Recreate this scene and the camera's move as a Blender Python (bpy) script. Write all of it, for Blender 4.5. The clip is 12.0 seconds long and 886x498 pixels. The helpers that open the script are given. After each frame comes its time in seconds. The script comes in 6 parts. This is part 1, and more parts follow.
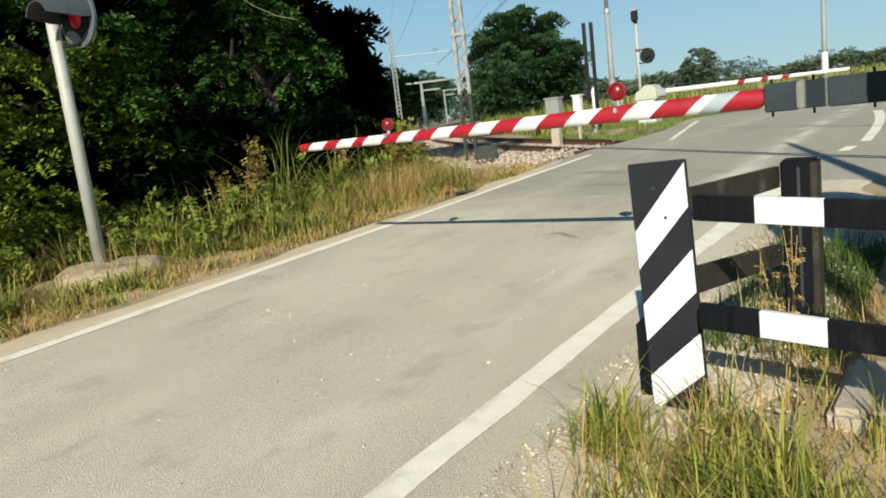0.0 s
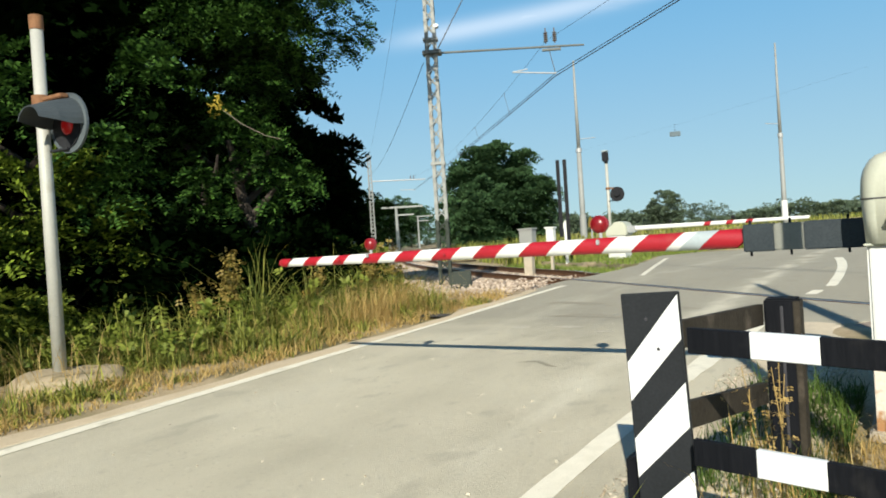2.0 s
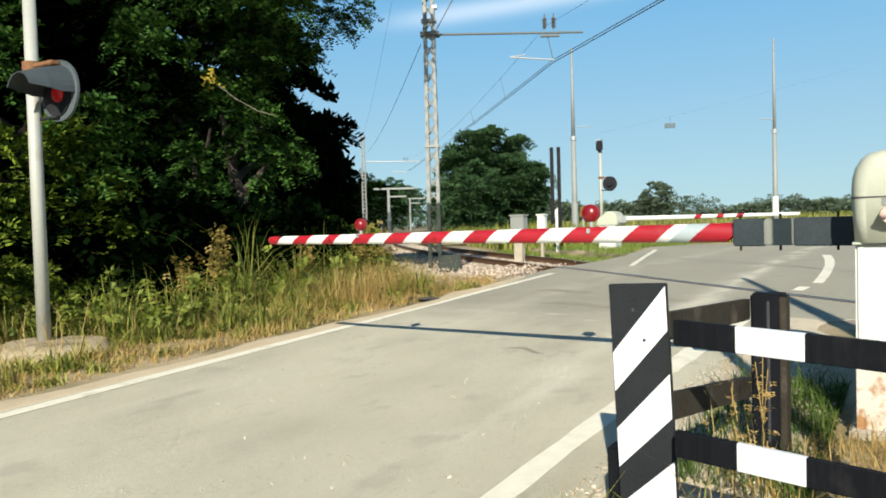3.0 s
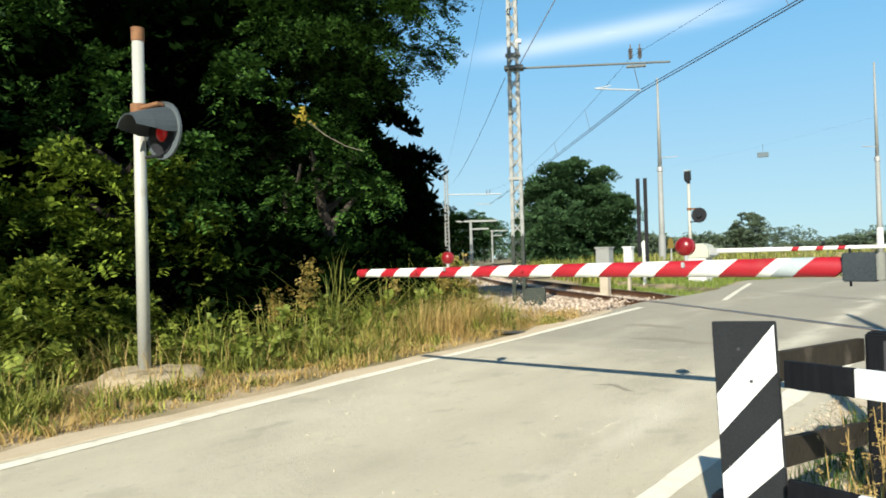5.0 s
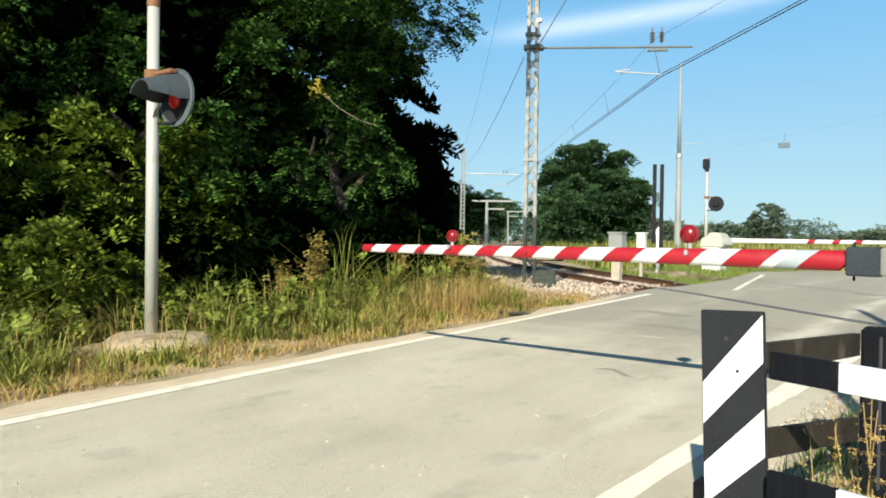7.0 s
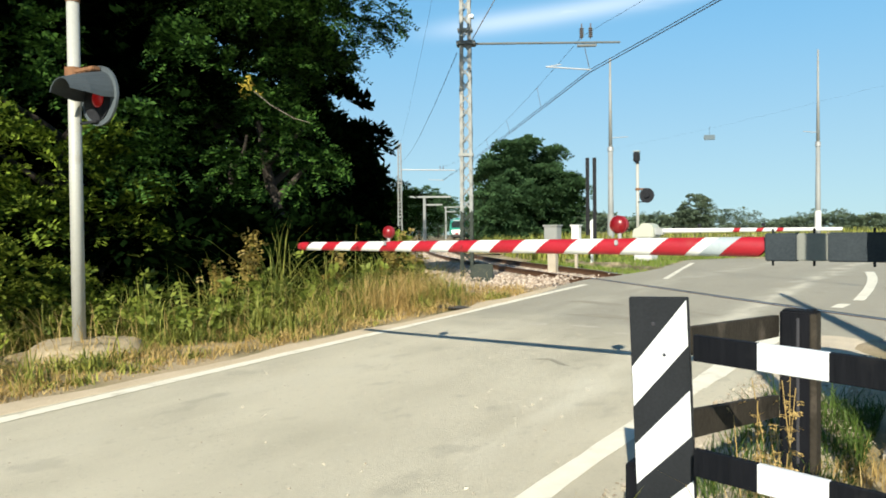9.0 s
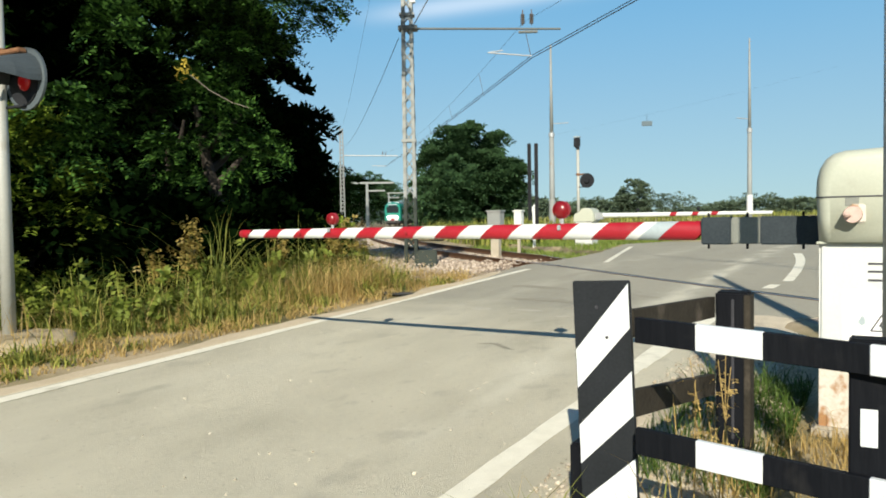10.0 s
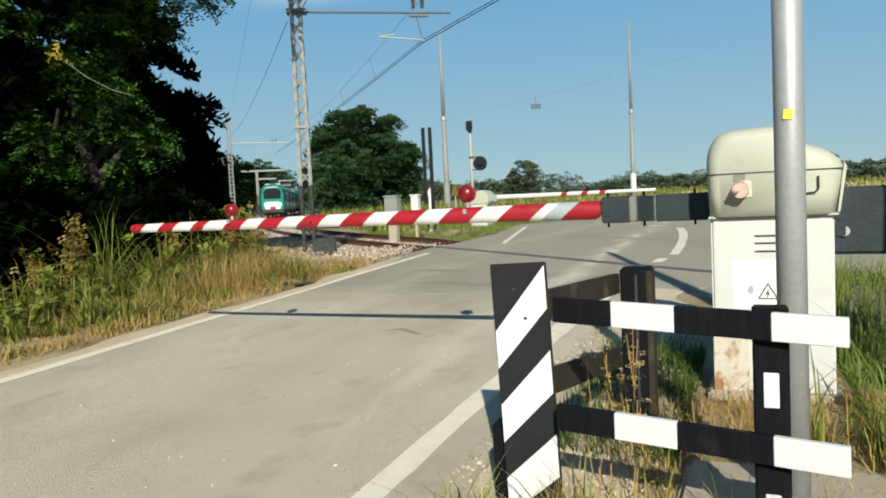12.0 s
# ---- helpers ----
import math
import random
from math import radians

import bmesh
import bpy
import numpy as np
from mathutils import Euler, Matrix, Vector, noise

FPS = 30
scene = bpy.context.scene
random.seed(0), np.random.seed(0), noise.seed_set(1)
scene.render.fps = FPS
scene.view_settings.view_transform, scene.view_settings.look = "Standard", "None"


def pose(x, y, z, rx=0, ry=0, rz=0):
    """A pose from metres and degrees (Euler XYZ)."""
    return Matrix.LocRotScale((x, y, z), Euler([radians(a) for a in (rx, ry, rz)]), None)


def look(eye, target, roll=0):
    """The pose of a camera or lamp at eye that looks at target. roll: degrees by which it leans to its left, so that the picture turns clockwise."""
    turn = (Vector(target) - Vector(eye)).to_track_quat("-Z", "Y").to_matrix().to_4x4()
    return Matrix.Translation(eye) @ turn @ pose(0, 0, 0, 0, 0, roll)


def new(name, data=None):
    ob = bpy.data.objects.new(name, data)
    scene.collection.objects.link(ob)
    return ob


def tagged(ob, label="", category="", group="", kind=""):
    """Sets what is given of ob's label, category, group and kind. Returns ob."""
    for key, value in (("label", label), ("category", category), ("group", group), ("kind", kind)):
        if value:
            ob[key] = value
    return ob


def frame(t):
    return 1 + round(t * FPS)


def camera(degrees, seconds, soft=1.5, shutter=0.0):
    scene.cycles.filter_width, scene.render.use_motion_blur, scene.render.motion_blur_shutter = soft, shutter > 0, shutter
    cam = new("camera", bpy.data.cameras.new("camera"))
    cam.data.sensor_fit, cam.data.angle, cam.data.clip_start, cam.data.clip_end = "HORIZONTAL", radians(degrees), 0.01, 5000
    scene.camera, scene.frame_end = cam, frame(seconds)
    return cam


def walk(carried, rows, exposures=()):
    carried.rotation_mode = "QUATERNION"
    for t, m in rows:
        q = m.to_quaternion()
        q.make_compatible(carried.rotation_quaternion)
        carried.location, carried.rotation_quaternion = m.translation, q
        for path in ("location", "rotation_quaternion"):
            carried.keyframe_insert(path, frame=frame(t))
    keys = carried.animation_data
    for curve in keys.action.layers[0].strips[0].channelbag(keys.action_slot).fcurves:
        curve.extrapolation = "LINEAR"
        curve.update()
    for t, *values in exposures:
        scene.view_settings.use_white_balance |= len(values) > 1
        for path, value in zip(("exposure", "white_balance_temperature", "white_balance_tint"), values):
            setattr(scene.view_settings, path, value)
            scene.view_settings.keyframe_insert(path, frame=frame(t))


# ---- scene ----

# ================= camera and its walk =================
cam = camera(61.8, 12.0, soft=1.8)
PATH = [
    (0, (0.01, -0.117, 1.458), (0.008, 1.854, 1.115), -6.9),
    (0.5, (0.038, -0.09, 1.468), (0.091, 1.876, 1.105), -6.4),
    (1, (0.058, -0.1, 1.481), (-0.002, 1.881, 1.218), -6.3),
    (1.5, (0.031, -0.114, 1.455), (0.001, 1.88, 1.301), -3.6),
    (2, (-0.092, -0.076, 1.445), (0.022, 1.92, 1.427), -3.7),
    (2.5, (-0.136, -0.047, 1.453), (-0.065, 1.952, 1.448), -2.8),
    (3, (-0.086, -0.06, 1.445), (0.051, 1.934, 1.381), -1.6),
    (3.5, (-0.053, -0.041, 1.443), (-0.086, 1.958, 1.385), -1.2),
    (3.7, (-0.085, -0.06, 1.449), (-0.169, 1.939, 1.451), -2.3),
    (5.3, (-0.132, 0.0, 1.456), (-0.222, 1.997, 1.485), -1.2),
    (5.5, (-0.095, 0.024, 1.455), (-0.268, 2.016, 1.418), -0.8),
    (6, (-0.063, 0.0, 1.459), (-0.294, 1.986, 1.451), -0.2),
    (6.5, (-0.058, -0.017, 1.454), (-0.225, 1.976, 1.467), 0.9),
    (7, (-0.032, -0.019, 1.449), (-0.155, 1.977, 1.42), 0.8),
    (7.5, (-0.016, -0.009, 1.448), (-0.054, 1.991, 1.406), -0.8),
    (7.7, (-0.04, -0.034, 1.455), (-0.046, 1.966, 1.424), -1.1),
    (9.3, (-0.008, -0.043, 1.441), (0.068, 1.955, 1.396), -0.1),
    (9.5, (-0.013, -0.044, 1.445), (0.15, 1.949, 1.385), -0.1),
    (10, (-0.023, -0.046, 1.446), (0.171, 1.943, 1.367), -1.0),
    (10.5, (-0.084, -0.024, 1.459), (0.141, 1.96, 1.343), -3.4),
    (11, (-0.136, 0.007, 1.468), (0.215, 1.972, 1.353), -2.8),
    (11.5, (-0.117, 0.013, 1.467), (0.296, 1.964, 1.316), -5.7),
    (12, (-0.114, -0.018, 1.459), (0.356, 1.921, 1.33), -2.8),
]
# the clip's own exposure drifts: brightest in the middle
EXPOSURES = [(0, 0.4), (1, 0.42), (2, 0.55), (3.5, 0.62), (5.5, 0.8), (6.5, 0.78), (7.5, 0.76), (9.5, 0.68), (10.5, 0.35), (11, 0.4), (11.5, 0.44), (12, 0.24)]
walk(cam, [(t, look(eye, target, roll)) for t, eye, target, roll in PATH], EXPOSURES)

# ================= world, sun, exposure =================
SUN_TO = Vector((-0.244, -0.97, 0.0)).normalized()
SUN_EL = radians(29)
sun_dir = Vector((SUN_TO.x * math.cos(SUN_EL), SUN_TO.y * math.cos(SUN_EL), math.sin(SUN_EL)))

world = bpy.data.worlds.new("sky")
scene.world = world
world.use_nodes = True
wn, wl = world.node_tree.nodes, world.node_tree.links
sky = wn.new("ShaderNodeTexSky")
sky.sky_type = "NISHITA"
sky.sun_disc = False
sky.sun_elevation = SUN_EL
sky.sun_rotation = math.atan2(SUN_TO.x, SUN_TO.y)
sky.air_density, sky.dust_density, sky.ozone_density = 0.9, 0.0, 2.6
# thin streak of high cloud
wtc = wn.new("ShaderNodeTexCoord")
wmap = wn.new("ShaderNodeMapping")
wmap.inputs["Scale"].default_value = (2.2, 2.2, 16.0)
wl.new(wtc.outputs["Generated"], wmap.inputs["Vector"])
wnoise = wn.new("ShaderNodeTexNoise")
wnoise.inputs["Scale"].default_value, wnoise.inputs["Detail"].default_value = 2.3, 6.0
wl.new(wmap.outputs["Vector"], wnoise.inputs["Vector"])
wramp = wn.new("ShaderNodeValToRGB")
wramp.color_ramp.elements[0].position, wramp.color_ramp.elements[1].position = 0.6, 0.85
wl.new(wnoise.outputs["Fac"], wramp.inputs["Fac"])
wsep = wn.new("ShaderNodeSeparateXYZ")
wl.new(wtc.outputs["Generated"], wsep.inputs[0])


def sky_math(op, a, b):
    m = wn.new("ShaderNodeMath")
    m.operation = op
    for socket, value in zip(m.inputs, (a, b)):
        if isinstance(value, float):
            socket.default_value = value
        else:
            wl.new(value, socket)
    return m.outputs[0]


off = sky_math("SUBTRACT", wsep.outputs[2], sky_math("MULTIPLY_ADD", wsep.outputs[0], 0.1))
off.node.inputs[1].links[0].from_node.inputs[2].default_value = 0.263
band = sky_math("POWER", 2.718, sky_math("MULTIPLY", sky_math("POWER", sky_math("ABSOLUTE", sky_math("MULTIPLY", off, 85.0), 0.0), 2.0), -1.0))
along = wn.new("ShaderNodeMapRange")
along.interpolation_type = "SMOOTHSTEP"
along.inputs[1].default_value, along.inputs[2].default_value = -0.05, 0.1
wl.new(wsep.outputs[0], along.inputs[0])
fade = wn.new("ShaderNodeMapRange")
fade.interpolation_type = "SMOOTHSTEP"
fade.inputs[1].default_value, fade.inputs[2].default_value, fade.inputs[3].default_value, fade.inputs[4].default_value = 0.22, 0.42, 1.0, 0.0
wl.new(wsep.outputs[0], fade.inputs[0])
cloud = sky_math("MULTIPLY", sky_math("MULTIPLY", band, along.outputs[0]), fade.outputs[0])
wscale = sky_math("MULTIPLY", sky_math("MULTIPLY", cloud, sky_math("ADD", wramp.outputs["Color"], 0.5)), 0.8).node
wmix = wn.new("ShaderNodeMix")
wmix.data_type = "RGBA"
wmix.inputs[7].default_value = (11.0, 11.6, 12.4, 1)
wl.new(wscale.outputs[0], wmix.inputs[0])
wtint = wn.new("ShaderNodeMix")
wtint.data_type, wtint.blend_type = "RGBA", "MULTIPLY"
wtint.inputs[0].default_value, wtint.inputs[7].default_value = 1.0, (0.78, 1.04, 1.07, 1)
wl.new(sky.outputs["Color"], wtint.inputs[6])
# pale blue haze all round the horizon
hz = wn.new("ShaderNodeMapRange")
hz.interpolation_type = "SMOOTHSTEP"
hz.inputs[1].default_value, hz.inputs[2].default_value = 0.0, 0.34
wl.new(wsep.outputs[2], hz.inputs[0])
whaze = wn.new("ShaderNodeMix")
whaze.data_type = "RGBA"
whaze.inputs[6].default_value, whaze.inputs[7].default_value = (4.1, 6.1, 7.1, 1), (1.9, 5.0, 8.0, 1)
wl.new(hz.outputs[0], whaze.inputs[0])
hfade = wn.new("ShaderNodeMapRange")
hfade.interpolation_type = "SMOOTHSTEP"
hfade.inputs[1].default_value, hfade.inputs[2].default_value, hfade.inputs[3].default_value, hfade.inputs[4].default_value = 0.2, 0.6, 0.85, 0.0
wl.new(wsep.outputs[2], hfade.inputs[0])
wair = wn.new("ShaderNodeMix")
wair.data_type = "RGBA"
wl.new(hfade.outputs[0], wair.inputs[0])
wl.new(wtint.outputs[2], wair.inputs[6])
wl.new(whaze.outputs[2], wair.inputs[7])
wl.new(wair.outputs[2], wmix.inputs[6])
wbg = wn["Background"]
wbg.inputs["Strength"].default_value = 0.07
wl.new(wmix.outputs[2], wbg.inputs["Color"])

sun = new("sun", bpy.data.lights.new("sun", "SUN"))
sun.data.energy, sun.data.angle, sun.data.color = 5.0, radians(0.5), (1.0, 0.93, 0.78)
sun.matrix_world = look(sun_dir * 50, (0, 0, 0))

# ================= materials =================
def material(name, dark, light, rough=0.7, metal=0.0, scale=6.0, fine=60.0, bump=0.15, spread=0.5, island=0.0, piece=0.0, glow=None, stretch=(1, 1, 1), spec=0.5, dirt=None, dirt_scale=1.3, dirt_at=(0.55, 0.7), streak=0.0):
    """A surface with colour between dark and light, varied by a coarse and a fine noise, with fine relief."""
    m = bpy.data.materials.new(name)
    m.use_nodes = True
    n, l = m.node_tree.nodes, m.node_tree.links
    b = n["Principled BSDF"]
    tc = n.new("ShaderNodeTexCoord")
    mp = n.new("ShaderNodeMapping")
    mp.inputs["Scale"].default_value = stretch
    l.new(tc.outputs["Object"], mp.inputs["Vector"])
    a = n.new("ShaderNodeTexNoise")
    a.inputs["Scale"].default_value, a.inputs["Detail"].default_value = scale, 5
    f = n.new("ShaderNodeTexNoise")
    f.inputs["Scale"].default_value, f.inputs["Detail"].default_value = fine, 4
    l.new(mp.outputs["Vector"], a.inputs["Vector"])
    l.new(mp.outputs["Vector"], f.inputs["Vector"])
    mx = n.new("ShaderNodeMath")
    mx.operation = "MULTIPLY_ADD"
    mx.inputs[1].default_value = 0.5
    l.new(f.outputs["Fac"], mx.inputs[0])
    hf = n.new("ShaderNodeMath")
    hf.operation = "MULTIPLY"
    hf.inputs[1].default_value = 0.5
    l.new(a.outputs["Fac"], hf.inputs[0])
    l.new(hf.outputs[0], mx.inputs[2])
    fac = mx.outputs[0]
    if island or piece:
        src = n.new("ShaderNodeNewGeometry").outputs["Random Per Island"] if island else n.new("ShaderNodeObjectInfo").outputs["Random"]
        ad = n.new("ShaderNodeMath")
        ad.operation = "MULTIPLY_ADD"
        ad.inputs[1].default_value = island or piece
        l.new(src, ad.inputs[0])
        sb = n.new("ShaderNodeMath")
        sb.operation = "SUBTRACT"
        sb.inputs[1].default_value = 0.5 * (island or piece)
        l.new(fac, sb.inputs[0])
        l.new(sb.outputs[0], ad.inputs[2])
        fac = ad.outputs[0]
    r = n.new("ShaderNodeValToRGB")
    r.color_ramp.elements[0].position, r.color_ramp.elements[1].position = 0.5 - spread * 0.5, 0.5 + spread * 0.5
    r.color_ramp.elements[0].color, r.color_ramp.elements[1].color = (*dark, 1), (*light, 1)
    l.new(fac, r.inputs["Fac"])
    col = r.outputs["Color"]
    if dirt:
        dn = n.new("ShaderNodeTexNoise")
        dn.inputs["Scale"].default_value, dn.inputs["Detail"].default_value = dirt_scale, 7
        if streak:
            sm = n.new("ShaderNodeMapping")
            sm.vector_type = "TEXTURE"
            sm.inputs["Rotation"].default_value = (0, 0, radians(-36.38))
            sm.inputs["Scale"].default_value = (1, streak, 1)
            l.new(tc.outputs["Object"], sm.inputs["Vector"])
            l.new(sm.outputs["Vector"], dn.inputs["Vector"])
        else:
            l.new(tc.outputs["Object"], dn.inputs["Vector"])
        dr = n.new("ShaderNodeValToRGB")
        dr.color_ramp.elements[0].position, dr.color_ramp.elements[1].position = dirt_at
        l.new(dn.outputs["Fac"], dr.inputs["Fac"])
        dm = n.new("ShaderNodeMix")
        dm.data_type = "RGBA"
        dm.inputs[7].default_value = (*dirt, 1)
        l.new(dr.outputs["Color"], dm.inputs[0])
        l.new(col, dm.inputs[6])
        col = dm.outputs[2]
    l.new(col, b.inputs["Base Color"])
    b.inputs["Roughness"].default_value, b.inputs["Metallic"].default_value = rough, metal
    b.inputs["Specular IOR Level"].default_value = spec
    if bump:
        bp = n.new("ShaderNodeBump")
        bp.inputs["Strength"].default_value, bp.inputs["Distance"].default_value = bump, 0.01
        l.new(f.outputs["Fac"], bp.inputs["Height"])
        l.new(bp.outputs["Normal"], b.inputs["Normal"])
    if glow:
        b.inputs["Emission Color"].default_value, b.inputs["Emission Strength"].default_value = (*glow[:3], 1), glow[3]
    return m


def leafy(name, dark, light, through_share=0.3, rough=0.55, spec=0.3, low=0.15):
    """Leaves and blades: colour by island, some light passing through."""
    m = bpy.data.materials.new(name)
    m.use_nodes = True
    n, l = m.node_tree.nodes, m.node_tree.links
    b = n["Principled BSDF"]
    g = n.new("ShaderNodeNewGeometry")
    tc = n.new("ShaderNodeTexCoord")
    nz = n.new("ShaderNodeTexNoise")
    nz.inputs["Scale"].default_value, nz.inputs["Detail"].default_value = 0.9, 3
    l.new(tc.outputs["Object"], nz.inputs["Vector"])
    ad = n.new("ShaderNodeMath")
    ad.operation = "MULTIPLY_ADD"
    ad.inputs[1].default_value = 0.55
    l.new(g.outputs["Random Per Island"], ad.inputs[0])
    h = n.new("ShaderNodeMath")
    h.operation = "MULTIPLY"
    h.inputs[1].default_value = 0.45
    l.new(nz.outputs["Fac"], h.inputs[0])
    l.new(h.outputs[0], ad.inputs[2])
    r = n.new("ShaderNodeValToRGB")
    r.color_ramp.elements[0].position, r.color_ramp.elements[1].position = low, 0.85
    r.color_ramp.elements[0].color, r.color_ramp.elements[1].color = (*dark, 1), (*light, 1)
    l.new(ad.outputs[0], r.inputs["Fac"])
    l.new(r.outputs["Color"], b.inputs["Base Color"])
    b.inputs["Roughness"].default_value = rough
    b.inputs["Specular IOR Level"].default_value = spec
    tr = n.new("ShaderNodeBsdfTranslucent")
    l.new(r.outputs["Color"], tr.inputs["Color"])
    ms = n.new("ShaderNodeMixShader")
    ms.inputs[0].default_value = through_share
    l.new(b.outputs[0], ms.inputs[1])
    l.new(tr.outputs[0], ms.inputs[2])
    l.new(ms.outputs[0], n["Material Output"].inputs["Surface"])
    return m


M_ASPHALT = material("asphalt", (0.37, 0.343, 0.257), (0.61, 0.568, 0.438), 0.9, 0, 0.9, 150, 0.8, 0.4, dirt=(0.6, 0.558, 0.43), dirt_scale=1.6, dirt_at=(0.3, 0.75), spec=0.25, streak=5.0)


def worn_asphalt(m):
    """Adds a pale scuffed strip along the road, older greyer asphalt at the crossing, and dark blotches."""
    n, l = m.node_tree.nodes, m.node_tree.links
    b = n["Principled BSDF"]
    tc = n.new("ShaderNodeTexCoord")
    mp = n.new("ShaderNodeMapping")
    mp.vector_type = "TEXTURE"
    mp.inputs["Rotation"].default_value = (0, 0, radians(-36.38))
    l.new(tc.outputs["Object"], mp.inputs["Vector"])
    sp = n.new("ShaderNodeSeparateXYZ")
    l.new(mp.outputs["Vector"], sp.inputs[0])

    def calc(op, a, c=0.0, d=0.0):
        q = n.new("ShaderNodeMath")
        q.operation = op
        for socket, value in zip(q.inputs, (a, c, d)):
            if isinstance(value, (int, float)):
                socket.default_value = value
            else:
                l.new(value, socket)
        return q.outputs[0]

    def cloud_noise(scale, lo, hi, stretch=(1, 1, 1)):
        st = n.new("ShaderNodeMapping")
        st.inputs["Scale"].default_value = stretch
        l.new(mp.outputs["Vector"], st.inputs["Vector"])
        q = n.new("ShaderNodeTexNoise")
        q.inputs["Scale"].default_value, q.inputs["Detail"].default_value = scale, 6
        l.new(st.outputs["Vector"], q.inputs["Vector"])
        r = n.new("ShaderNodeMapRange")
        r.interpolation_type = "SMOOTHSTEP"
        r.inputs[1].default_value, r.inputs[2].default_value = lo, hi
        l.new(q.outputs["Fac"], r.inputs[0])
        return r.outputs[0]

    def lay(fac, colour):
        src = b.inputs["Base Color"].links[0].from_socket
        q = n.new("ShaderNodeMix")
        q.data_type = "RGBA"
        q.inputs[7].default_value = (*colour, 1)
        l.new(fac, q.inputs[0])
        l.new(src, q.inputs[6])
        l.new(q.outputs[2], b.inputs["Base Color"])

    wob = calc("MULTIPLY", calc("SUBTRACT", cloud_noise(0.8, 0.0, 1.0), 0.5), 0.5)
    old = n.new("ShaderNodeMapRange")
    old.interpolation_type = "SMOOTHSTEP"
    old.inputs[1].default_value, old.inputs[2].default_value, old.inputs[4].default_value = 7.6, 9.6, 0.75
    l.new(calc("ADD", sp.outputs[1], calc("MULTIPLY", wob, 4.0)), old.inputs[0])
    lay(old.outputs[0], (0.3, 0.283, 0.228))
    for mid, wide, share in ((-2.5, 0.2, 0.8), (-4.9, 0.3, 0.3)):
        d = calc("DIVIDE", calc("ADD", calc("SUBTRACT", sp.outputs[0], mid), wob), wide)
        strip = calc("POWER", 2.718, calc("MULTIPLY", calc("MULTIPLY", d, d), -1.0))
        lay(calc("MULTIPLY", calc("MULTIPLY", strip, cloud_noise(2.2, 0.35, 0.65, (1, 0.35, 1))), share), (0.66, 0.625, 0.5))
    lay(calc("MULTIPLY", cloud_noise(3.5, 0.58, 0.72, (1, 0.6, 1)), 0.3), (0.27, 0.253, 0.2))
    lay(calc("MULTIPLY", cloud_noise(26.0, 0.6, 0.7), 0.22), (0.2, 0.185, 0.145))
    lay(calc("MULTIPLY", cloud_noise(14.0, 0.62, 0.75), 0.3), (0.66, 0.63, 0.52))


worn_asphalt(M_ASPHALT)
M_PATCH = material("asphalt_patch", (0.27, 0.25, 0.195), (0.37, 0.345, 0.27), 0.9, 0, 1.5, 120, 0.5, 0.5, spec=0.25)
M_LINE = material("road_paint", (0.68, 0.65, 0.52), (0.88, 0.84, 0.7), 0.8, 0, 9, 150, 0.3, 0.5, dirt=(0.55, 0.52, 0.41), dirt_scale=5, dirt_at=(0.55, 0.75))
M_SOIL = material("soil", (0.24, 0.18, 0.1), (0.54, 0.44, 0.28), 0.95, 0, 2.0, 40, 0.8, 0.5, dirt=(0.17, 0.15, 0.065), dirt_scale=0.7, dirt_at=(0.45, 0.62))
M_GRAVEL = material("gravel", (0.42, 0.36, 0.26), (0.72, 0.62, 0.46), 0.95, 0, 4.0, 70, 1.0, 0.6)
M_PEBBLE = material("pebble", (0.3, 0.25, 0.18), (0.62, 0.55, 0.44), 0.9, 0, 6, 60, 0.4, 0.6, island=0.7)
M_CRUMB = material("soil_crumb", (0.2, 0.15, 0.09), (0.42, 0.33, 0.21), 0.95, 0, 6, 60, 0.4, 0.6, island=0.6)
M_BALLAST = material("ballast_stone", (0.26, 0.2, 0.15), (0.62, 0.52, 0.42), 0.9, 0, 5, 40, 0.5, 0.6, island=0.7)
M_BALLAST_BED = material("ballast_bed", (0.16, 0.125, 0.1), (0.42, 0.35, 0.28), 0.95, 0, 8, 22, 1.0, 0.6)
M_RAIL = material("rusty_rail", (0.09, 0.045, 0.025), (0.2, 0.11, 0.06), 0.6, 0.4, 8, 60, 0.2)
M_RAILTOP = material("polished_rail_head", (0.3, 0.28, 0.26), (0.5, 0.48, 0.46), 0.3, 0.9, 8, 60, 0.05)
M_SLEEPER = material("concrete_sleeper", (0.25, 0.22, 0.18), (0.4, 0.36, 0.3), 0.9, 0, 5, 60, 0.3)
M_ARM = material("weathered_arm_steel", (0.07, 0.085, 0.085), (0.13, 0.145, 0.14), 0.6, 0.1, 4, 50, 0.08)
# Darker tone for the lowest 1.5 m of the masts and the foot block
M_MASTLOW = material("dark_mast_foot", (0.022, 0.03, 0.026), (0.06, 0.07, 0.06), 0.7, 0, 3, 50, 0.15, 0.6, spec=0.15)
M_GALV = material("galvanised_steel", (0.3, 0.32, 0.33), (0.48, 0.5, 0.5), 0.5, 0.35, 4, 50, 0.08, 0.6, dirt=(0.28, 0.25, 0.2), dirt_scale=3, dirt_at=(0.62, 0.8))
M_POLE = material("pale_painted_pole", (0.33, 0.34, 0.31), (0.47, 0.475, 0.43), 0.6, 0.1, 3, 50, 0.1, 0.6, dirt=(0.3, 0.27, 0.2), dirt_scale=4, dirt_at=(0.6, 0.8))
M_MAST = material("mast_grey_paint", (0.21, 0.225, 0.22), (0.31, 0.325, 0.31), 0.65, 0.1, 3, 50, 0.1, 0.6, dirt=(0.25, 0.2, 0.15), dirt_scale=4, dirt_at=(0.62, 0.8))
M_RUST = material("rust", (0.1, 0.045, 0.02), (0.3, 0.15, 0.07), 0.85, 0.1, 9, 70, 0.4)
